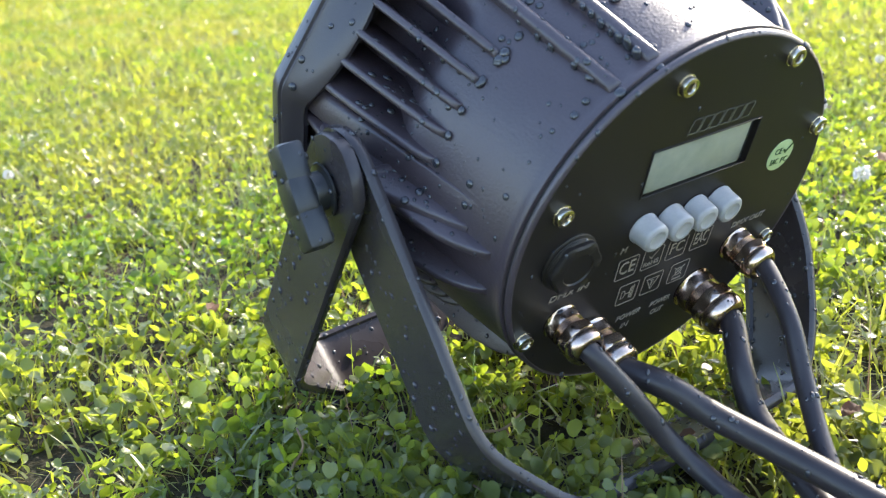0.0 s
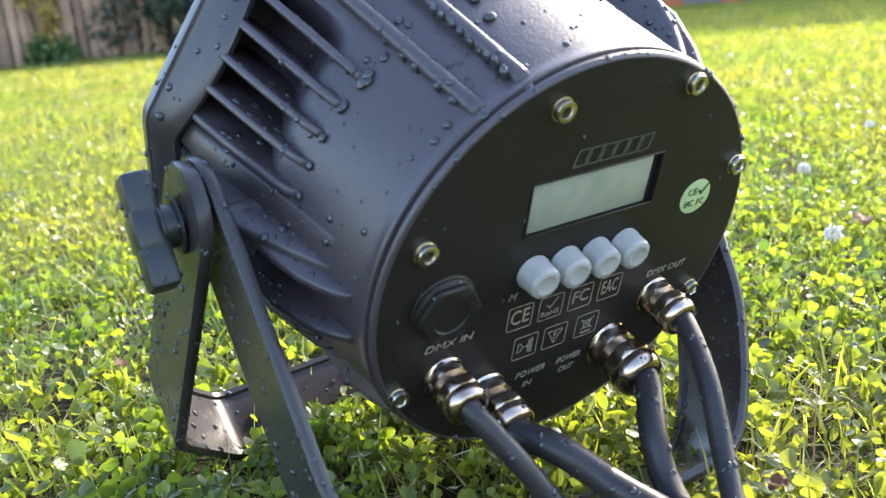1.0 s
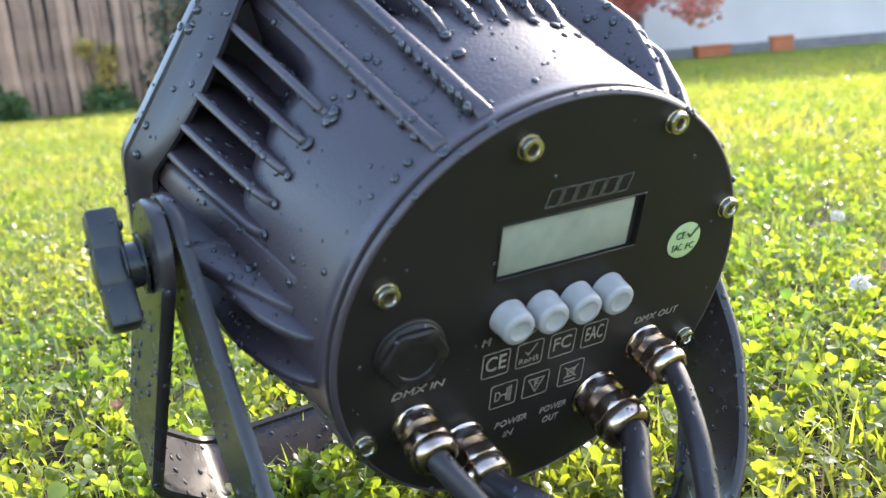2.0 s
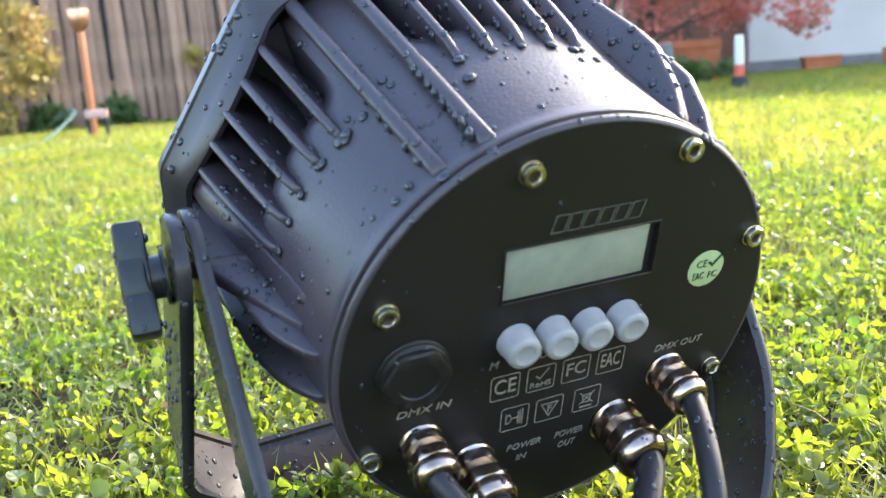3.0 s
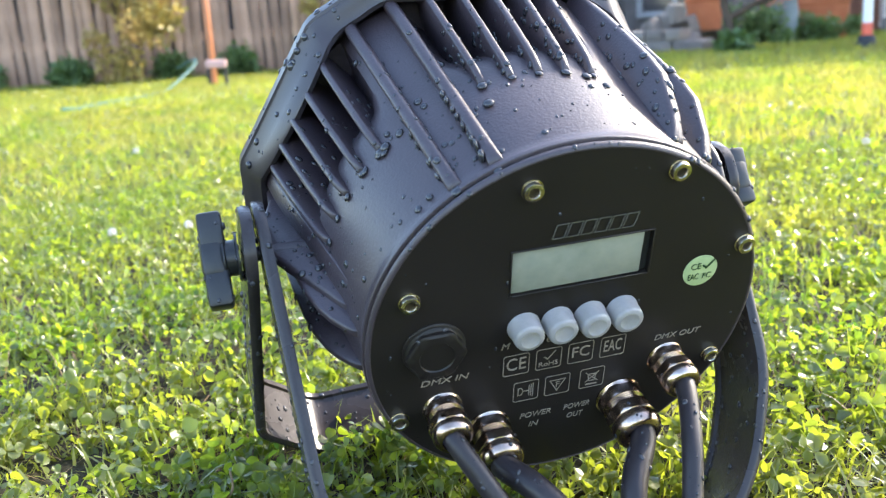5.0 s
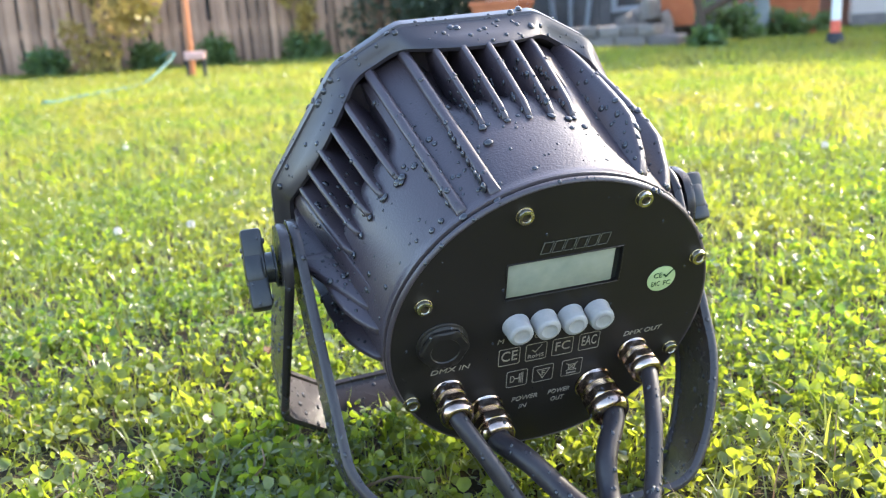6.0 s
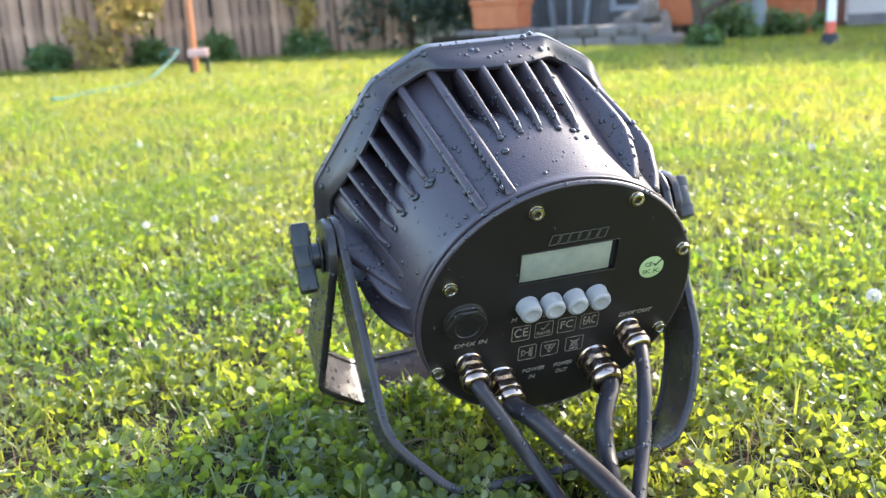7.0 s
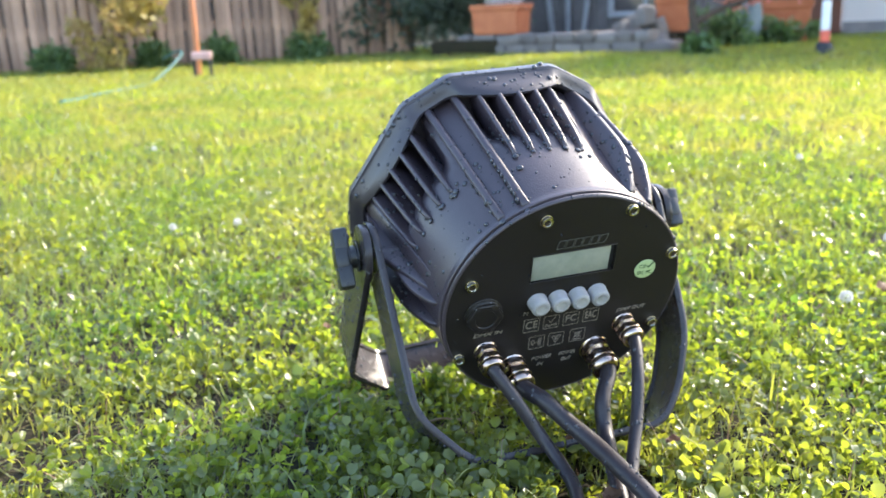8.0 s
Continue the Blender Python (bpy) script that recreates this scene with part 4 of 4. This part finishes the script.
def foliage(name, blobs, count, size, mat, label, category, parent=None, part_name="crown"):
    """Many small leaves in uneven clumps: blobs of (centre, radii)."""
    vs, n = [], count
    which = rng.integers(0, len(blobs), n)
    c = np.array([b[0] for b in blobs], float)[which]
    r = np.array([b[1] for b in blobs], float)[which]
    d = rng.normal(0, 1, (n, 3))
    d /= np.linalg.norm(d, axis=1)[:, None]
    rad = rng.uniform(0.35, 1.08, n) ** 0.6
    clump = 1 + 0.22 * np.sin(d[:, 0] * 7 + which) * np.cos(d[:, 2] * 6 + d[:, 1] * 5)
    p = c + d * r * (rad * clump)[:, None]
    p[:, 2] = np.maximum(p[:, 2], 0.01)
    al, ac, nm = frames(n, 0.8)
    s = rng.uniform(size * 0.6, size * 1.3, n)[:, None]
    for x, y, z in ((0, 0, 0), (0.45, 0.34, 0.08), (1, 0, -0.1), (0.45, -0.34, 0.08)):
        vs.append(p + s * (x * al + y * ac + z * nm))
    V = np.stack(vs, 1).reshape(-1, 3)
    F = (np.array([(0, 1, 2), (0, 2, 3)])[None] + (np.arange(n) * 4)[:, None, None]).reshape(-1, 3)
    if parent is None:
        return raw(name, V, F, mat, label, category, kind="")
    ob = raw(part_name, V, F, mat, "", "", kind="")
    ob.parent = parent
    ob.matrix_parent_inverse = parent.matrix_world.inverted()
    return ob


def clumps(c, spread, n, r):
    return [((c[0] + rng.uniform(-1, 1) * spread[0], c[1] + rng.uniform(-1, 1) * spread[1], c[2] + rng.uniform(-1, 1) * spread[2]), (r * rng.uniform(0.7, 1.3),) * 3) for _ in range(n)]


def climber(x, y, spread, n, r, count, label):
    t = thing("climbing_shrub", label, "shrub", m=pose(x, y, 0))
    for k in range(3):
        bm = bmesh.new()
        tube(bm, spline([Vector((0.05 * k - 0.05, 0, 0)), Vector((0.1 * k - 0.12, 0.03, 0.4)), Vector((0.18 * k - 0.15, 0.0, 0.8)), Vector((0.2 * k - 0.2, 0.02, 1.25))], 5), lambda s: 0.014 * (1 - 0.7 * s), 7)
        part("stem", bm, BARK, t)
    foliage("crown", clumps((x, y, spread[2] + 0.12), spread, n, r), count, 0.065, YELLOW, "", "", parent=t, part_name="leaves")


climber(-6.05, 6.60, (0.38, 0.28, 0.60), 18, 0.17, 2600, "yellowing climbing shrub against the fence")
climber(-4.75, 7.92, (0.10, 0.08, 0.45), 7, 0.09, 450, "thin yellowing creeper on the fence")
for i, (x, y) in enumerate(((-7.2, 5.95), (-6.6, 6.35), (-5.9, 6.9), (-5.4, 7.35), (-4.7, 7.9))):
    foliage("low_plant", clumps((x, y, 0.10), (0.10, 0.06, 0.03), 8, 0.15), 1400, 0.06, BUSH, "low dark-green plants at the foot of the fence", "plant")
foliage("ivy_hedge", clumps((-3.75, 8.65, 0.55), (0.95, 0.25, 0.55), 42, 0.24), 11000, 0.06, IVY, "dark ivy hedge behind the lawn", "hedge")
foliage("hedge", clumps((-2.8, 11.2, 0.9), (2.3, 0.3, 0.8), 72, 0.36), 13000, 0.08, IVY, "tall dark hedge at the end of the garden", "hedge")


def build_wall():
    w = tagged(new("garden_wall"), "low rough dry-stone garden wall", "wall", kind="structure")
    rows = ((0.0, 0.105), (0.10, 0.095))
    shapes = []
    for k in range(4):
        bm = bmesh.new()
        box(bm, -0.5, 0.5, -0.5, 0.5, -0.5, 0.5, 0.12, 2)
        for v in bm.verts:
            v.co += 0.05 * noise.noise_vector(v.co * 2.3 + Vector((k * 7, 0, 0)))
        shapes.append(finish("stone", bm, STONE))
    a, b = Vector((-3.05, 7.95, 0)), Vector((-1.15, 7.55, 0))
    d = (b - a).normalized()
    for z, h in rows:
        s = 0.0
        while s < (b - a).length:
            l = random.uniform(0.14, 0.30)
            p = a + d * (s + l / 2)
            o = new("stone", random.choice(shapes))
            o.parent = w
            o.matrix_world = pose(p.x, p.y + 0.12, z + h / 2 - 0.005, random.uniform(-3, 3), random.uniform(-3, 3), math.degrees(math.atan2(d.y, d.x))) @ Matrix.Diagonal((l * 0.98, 0.26, h * 1.06, 1))
            s += l
    # heap of pale stones at the wall's end
    for k in range(16):
        o = new("stone", random.choice(shapes))
        o.parent = w
        x, z = random.uniform(-0.28, 0.28), random.uniform(0.0, 0.32)
        s = random.uniform(0.10, 0.18)
        o.matrix_world = pose(-1.28 + x * (1 - z * 1.6), 7.85 + random.uniform(-0.1, 0.15), 0.05 + z * (1 - abs(x) * 1.8), random.uniform(0, 90), random.uniform(0, 90), random.uniform(0, 90)) @ Matrix.Diagonal((s, s * 0.8, s * 0.7, 1))


build_wall()


def planter(x, y, z, w, h, d, turn, label):
    bm, rows = bmesh.new(), []
    for k, zz in ((0.90, 0.0), (0.93, h * 0.08), (0.985, h * 0.80), (1.05, h * 0.81), (1.06, h), (0.95, h), (0.92, h * 0.85)):
        rows.append([(sx * w / 2 * k, sy * d / 2 * k, zz) for sx, sy in ((-1, -1), (1, -1), (1, 1), (-1, 1))])
    grid(bm, rows, True, True)
    bmesh.ops.bevel(bm, geom=[e for e in bm.edges], offset=0.006, segments=1, affect="EDGES")
    return solo("planter", bm, TERRACOTTA, label, "planter", m=pose(x, y, z, 0, 0, turn), smooth=False)


planter(-2.62, 7.98, 0.195, 0.50, 0.27, 0.28, -12, "rectangular terracotta plant trough on the stone wall")
foliage("trough_plant", clumps((-2.55, 7.98, 0.50), (0.2, 0.06, 0.04), 6, 0.07), 240, 0.05, PETAL, "pale flowers growing in the terracotta trough", "plant")
planter(-1.08, 8.25, 0.16, 0.30, 0.30, 0.28, 10, "square terracotta pot beside the tree")
planter(-0.22, 9.30, 0.0, 0.55, 0.40, 0.3, 0, "large terracotta trough behind the bushes")
planter(1.05, 10.45, 0.0, 0.36, 0.16, 0.24, 8, "small terracotta trough at the house wall")
planter(1.75, 10.35, 0.0, 0.22, 0.20, 0.20, 0, "terracotta pot at the house wall")
bm = bmesh.new()
box(bm, -3.3, -1.0, 7.85, 8.9, -0.02, 0.150, 0.02, 2)
solo("raised_bed", bm, SOIL, "raised earth bed behind the stone wall", "flower bed", kind="structure")


def build_shed():
    s = thing("shed", "dark wooden shed front with a grey framed window", "shed", m=pose(-1.95, 9.55, 0, 0, 0, -6))
    for i in range(14):
        bm = bmesh.new()
        box(bm, -0.98 + 0.14 * i, -0.845 + 0.14 * i, -0.012, 0.012, 0, 2.0, 0.004, 1)
        part("board", bm, SHED_WOOD, s)
    bm = bmesh.new()
    for x0, x1, z0, z1 in ((0.0, 0.06, 0.30, 0.95), (0.74, 0.80, 0.30, 0.95), (0.06, 0.74, 0.30, 0.36), (0.06, 0.74, 0.89, 0.95), (0.38, 0.42, 0.36, 0.89)):
        box(bm, x0, x1, -0.05, -0.012, z0, z1, 0.004, 1)
    part("window_frame", bm, GREY_PAINT, s)
    bm = bmesh.new()
    box(bm, 0.06, 0.74, -0.024, -0.016, 0.36, 0.89)
    part("pane", bm, GLASS, s)
    bm = bmesh.new()
    box(bm, -1.1, 1.1, -0.15, 1.2, 2.0, 2.06, 0.01, 1)
    part("roof", bm, SHED_WOOD, s)
    bm = bmesh.new()
    box(bm, -0.98, 0.98, 0.02, 1.1, 0, 2.0)
    part("body", bm, SHED_WOOD, s)
    for k in range(3):
        bm = bmesh.new()
        box(bm, -0.62 + 0.16 * k, -0.57 + 0.16 * k, -0.10, -0.05, 0, 1.2, 0.008, 1)
        p = part("leaning_pole", bm, GREY_PAINT, s)
        p.matrix_local = Matrix.Rotation(radians(7 * (k - 1)), 4, "Y")


build_shed()


def build_maple():
    t = thing("maple_tree", "small red-leaved maple with a leaning bare trunk", "tree", m=pose(-0.72, 6.95, 0))
    bm = bmesh.new()
    tube(bm, spline([Vector((0, 0, -0.03)), Vector((0.02, 0.02, 0.18)), Vector((-0.02, 0.05, 0.42)), Vector((0.08, 0.1, 0.8)), Vector((0.2, 0.2, 1.2))], 8), lambda s: 0.038 - 0.022 * s, 12)
    trunk = part("trunk", bm, BARK, t)
    for pts, r in ((((-0.01, 0.04, 0.24), (0.18, 0.1, 0.34), (0.42, 0.2, 0.42), (0.75, 0.35, 0.62)), 0.028), (((0.0, 0.05, 0.45), (-0.25, 0.1, 0.7), (-0.5, 0.2, 0.95)), 0.022), (((0.05, 0.1, 0.7), (0.3, 0.0, 0.9), (0.6, 0.1, 1.15)), 0.022),
                   (((0.42, 0.2, 0.42), (0.62, 0.1, 0.5), (0.95, 0.2, 0.6)), 0.014)):
        bm = bmesh.new()
        tube(bm, spline([Vector(p) for p in pts], 6), lambda s, r=r: r * (1 - 0.75 * s), 8)
        part("limb", bm, BARK, t)
    # the upper clumps are unseen, added to cast shade on the far lawn
    foliage("crown", clumps((-0.05, 7.45, 0.85), (0.80, 0.40, 0.36), 30, 0.20) + clumps((0.35, 7.55, 1.65), (1.05, 0.55, 0.45), 34, 0.26), 13000, 0.055, ACER, "", "", parent=t)


build_maple()
foliage("bush", clumps((-0.62, 8.5, 0.13), (0.22, 0.12, 0.10), 9, 0.13), 1800, 0.05, BUSH, "rounded green garden bush", "bush")
foliage("bush", clumps((-0.05, 8.85, 0.09), (0.28, 0.12, 0.06), 9, 0.11), 1600, 0.05, BUSH, "low clipped green bush", "bush")
foliage("tall_grass", clumps((-0.62, 6.9, 0.07), (0.10, 0.08, 0.05), 6, 0.07), 500, 0.06, BUSH, "uncut grass tuft at the tree's foot", "plant")

bm = bmesh.new()
lathe(bm, [(0.105, 0.0), (0.115, 0.03), (0.125, 0.14), (0.125, 0.28), (0.112, 0.36), (0.116, 0.375), (0.100, 0.385), (0.03, 0.386)], 32)
solo("rain_barrel", bm, BARREL, "blue-grey plastic rain barrel beside the bush", "barrel", m=pose(-0.47, 8.72, 0))


def build_marker():
    t = thing("marker_post", "white post with a red band in a black foot", "post", m=pose(0.209, 6.75, 0))
    for name, r0, r1, z0, z1, mat in (("foot", 0.070, 0.050, 0.0, 0.09, DARK), ("band", 0.034, 0.034, 0.09, 0.17, RED), ("pole", 0.032, 0.030, 0.17, 0.37, WHITE)):
        bm = bmesh.new()
        lathe(bm, [(r0, z0), (r0, z0 + 0.01), (r1, z1 - 0.005), (r1 * 0.9, z1)], 20)
        part(name, bm, mat, t)


build_marker()


def build_torch():
    t = thing("garden_torch", "orange-stained garden torch pole with a copper cup", "garden torch", m=pose(-4.28, 5.58, 0))
    bm = bmesh.new()
    lathe(bm, [(0.024, 0.0), (0.024, 0.74), (0.020, 0.75)], 14)
    part("pole", bm, COPPER_WOOD, t)
    bm = bmesh.new()
    lathe(bm, [(0.022, 0.74), (0.060, 0.78), (0.075, 0.86), (0.070, 0.90), (0.055, 0.90), (0.03, 0.84)], 24)
    part("cup", bm, material("copper", (0.90, 0.52, 0.36), (0.72, 0.36, 0.22), rough=0.38, metal=1.0), t, "shiny copper cup")


build_torch()


def build_stool():
    t = thing("garden_stool", "small low stool with a pale top and dark legs", "stool", m=pose(-4.10, 5.40, 0, 0, 0, 35))
    bm = bmesh.new()
    box(bm, -0.075, 0.075, -0.06, 0.06, 0.13, 0.19, 0.010, 2)
    part("seat", bm, material("pinkish_paint", (0.60, 0.36, 0.30), (0.5, 0.3, 0.26), rough=0.5), t)
    for x in (-0.06, 0.06):
        for y in (-0.045, 0.045):
            bm = bmesh.new()
            lathe(bm, [(0.010, 0.0), (0.011, 0.13)], 8, (x, y))
            part("leg", bm, DARK, t)


build_stool()
bm = bmesh.new()
tube(bm, spline([Vector(p) for p in ((-4.55, 5.50, 0.14), (-4.30, 5.38, 0.20), (-4.22, 5.30, 0.16), (-4.05, 4.80, 0.02), (-3.75, 4.30, 0.018), (-3.55, 3.75, 0.02), (-3.30, 3.30, 0.025), (-3.18, 3.10, 0.04))], 8), 0.008, 10)
solo("garden_hose", bm, HOSE, "teal garden hose trailing over the lawn from the stool", "hose")


def build_house():
    bm = bmesh.new()
    box(bm, 0.35, 2.60, 11.3, 17.0, 0.0, 2.1)
    # taller block with an unseen top, added to throw shade over the far lawn
    box(bm, 2.60, 7.0, 11.3, 17.0, 0.0, 4.9)
    solo("house_wall", bm, RENDER_WALL, "pale rendered house wall at the end of the garden", "house", kind="structure", smooth=False)
    bm = bmesh.new()
    box(bm, 0.34, 7.01, 11.27, 11.29, 0.0, 0.14)
    solo("house_plinth", bm, STONE, "dark plinth at the foot of the house wall", "plinth", kind="structure", smooth=False)


build_house()
bm = bmesh.new()
box(bm, -4.6, 0.33, 12.0, 13.0, 0.0, 2.4)
solo("outbuilding_wall", bm, BRICK_RED, "reddish rendered outbuilding wall behind the hedge", "outbuilding", kind="structure", smooth=False)


# ---- raindrops on the lamp ----
DOME = [(math.cos(2 * math.pi * i / 10) * r, math.sin(2 * math.pi * i / 10) * r, z) for r, z in ((0.94, -0.12), (1.0, 0.14), (0.86, 0.50), (0.52, 0.80)) for i in range(10)] + [(0, 0, 0.90), (0, 0, -0.12)]
DOME_F = [(k * 10 + i, k * 10 + (i + 1) % 10, (k + 1) * 10 + (i + 1) % 10) for k in range(3) for i in range(10)] + [(k * 10 + i, (k + 1) * 10 + (i + 1) % 10, (k + 1) * 10 + i) for k in range(3) for i in range(10)] \
    + [(30 + i, 30 + (i + 1) % 10, 40) for i in range(10)] + [((i + 1) % 10, i, 41) for i in range(10)]


def scatter(obs, per_m2, sizes, allow):
    """Random spots on the faces of lamp parts: (place, normal, size)."""
    out = []
    for o in obs:
        me = o.data
        me.calc_loop_triangles()
        for t in me.loop_triangles:
            if t.area < 1e-9:
                continue
            a, b, c = (me.vertices[i].co for i in t.vertices)
            nrm = t.normal
            k = per_m2 * t.area
            k = int(k) + (random.random() < k - int(k))
            for _ in range(k):
                s, q = sorted((random.random(), random.random()))
                p = a * s + b * (q - s) + c * (1 - q)
                if allow(p, LAMP.to_3x3() @ nrm):
                    out.append((p, nrm, sizes[0] * (sizes[1] / sizes[0]) ** (random.random() ** 1.5)))
    return out


named = lambda *names: [o for o in lamp.children_recursive if o.name.split(".")[0] in names]
exposed = lambda p, n: n.z > -0.25
drops = scatter(named("housing"), 9500, (0.0004, 0.0022), lambda p, n: n.z > 0.0 and -0.125 < p.z < -0.013)
drops += scatter(named("cooling_fin"), 17000, (0.0005, 0.0023), lambda p, n: n.z > -0.3 and p.z > -0.108)
drops += scatter(named("front_ring"), 11000, (0.0006, 0.0024), lambda p, n: n.z > -0.1 and p.z < -0.112 and p.xy.length > 0.119)
drops += scatter(named("rear_bracket", "front_bracket"), 11000, (0.0005, 0.0018), lambda p, n: True)
drops += scatter(named("cable"), 15000, (0.0004, 0.0016), lambda p, n: n.z > -0.2 and (LAMP @ p).y > 0.1)
drops += scatter(named("clamp_knob", "wing_grip", "pivot_boss"), 11000, (0.0006, 0.0022), exposed)
drops += scatter(named("plate_edge"), 26000, (0.0005, 0.0019), lambda p, n: n.z > 0.0 and p.z > -0.0020)
drops += scatter(named("vent_plug", "cap"), 9000, (0.0004, 0.0012), exposed)
drops += scatter(named("back_plate"), 1600, (0.0003, 0.0009), lambda p, n: p.z > -0.001)
drops += scatter(named("compression_nut", "cable_gland"), 13000, (0.0004, 0.0013), exposed)
# strings of large drops hanging along the thick fins, and at the fin tips
for k in range(9):
    w = -0.013 - 0.0052 * k - random.uniform(0, 0.003)
    up = random.uniform(0.0008, 0.0040)
    drops.append((polar(hull_r(w) + up, 111.8, w, 0.0037 - 0.12 * up), polar(0.25, 111.8, 0, 1.0), random.uniform(0.0015, 0.0030)))
for k in range(5):
    w = -0.016 - 0.011 * k - random.uniform(0, 0.005)
    drops.append((polar(hull_r(w) + 0.0012, 123.5, w, 0.0036), polar(0.3, 123.5, 0, 1.0), random.uniform(0.0011, 0.0021)))
for a, w in ((123.8, -0.006), (124.9, -0.020), (111.9, -0.006), (112.6, -0.0045), (105.0, -0.0435), (134.0, -0.054), (133.0, -0.056), (141.4, -0.056), (135.2, -0.056), (75.4, -0.0545)):
    drops.append((polar(hull_r(w) + 0.0004, a, w), polar(1, a, 0), random.uniform(0.0019, 0.0029)))
for centre in GROUPS[:2]:            # beads at the tips and along the flanks of the upper fins
    for k in range(-2, 3):
        a = centre + 7.6 * k
        drops.append((polar(hull_r(-0.0565) + 0.0005, a, -0.0560, random.uniform(-0.0008, 0.0012)), polar(1, a, 0), random.uniform(0.0017, 0.0026)))
        for _ in range(random.randint(2, 5)):
            w = random.uniform(-0.100, -0.060)
            rise = random.uniform(0.0005, max(0.0010, 0.35 * (-w - 0.058)) * 0.35 + 0.0006)
            drops.append((polar(hull_r(w) + rise, a, w, 0.0022), polar(0.35, a, 0, 1.0), random.uniform(0.0009, 0.0019)))
verts, faces = [], []
for p, nrm, s in drops:
    q = nrm.to_track_quat("Z", "Y")
    down = q.inverted() @ (INV.to_3x3() @ Vector((0, 0, -1)))
    st, flat, turn = random.uniform(0.9, 1.7) if s < 0.0013 else random.uniform(0.9, 1.25), random.uniform(0.45, 0.85), math.atan2(down.y, down.x) + random.uniform(-0.5, 0.5)
    base = len(verts)
    for x, y, z in DOME:
        xr, yr = x * math.cos(turn) * st - y * math.sin(turn), x * math.sin(turn) * st + y * math.cos(turn)
        verts.append(p + q @ Vector((xr * s, yr * s, z * s * flat)))
    faces += [(a + base, b + base, c + base) for a, b, c in DOME_F]
wet = raw("raindrops", np.array([tuple(v) for v in verts]), np.array(faces), WATER, "opaque dark-tinted raindrops beaded on the black lamp", "water drops")
wet.matrix_world = LAMP
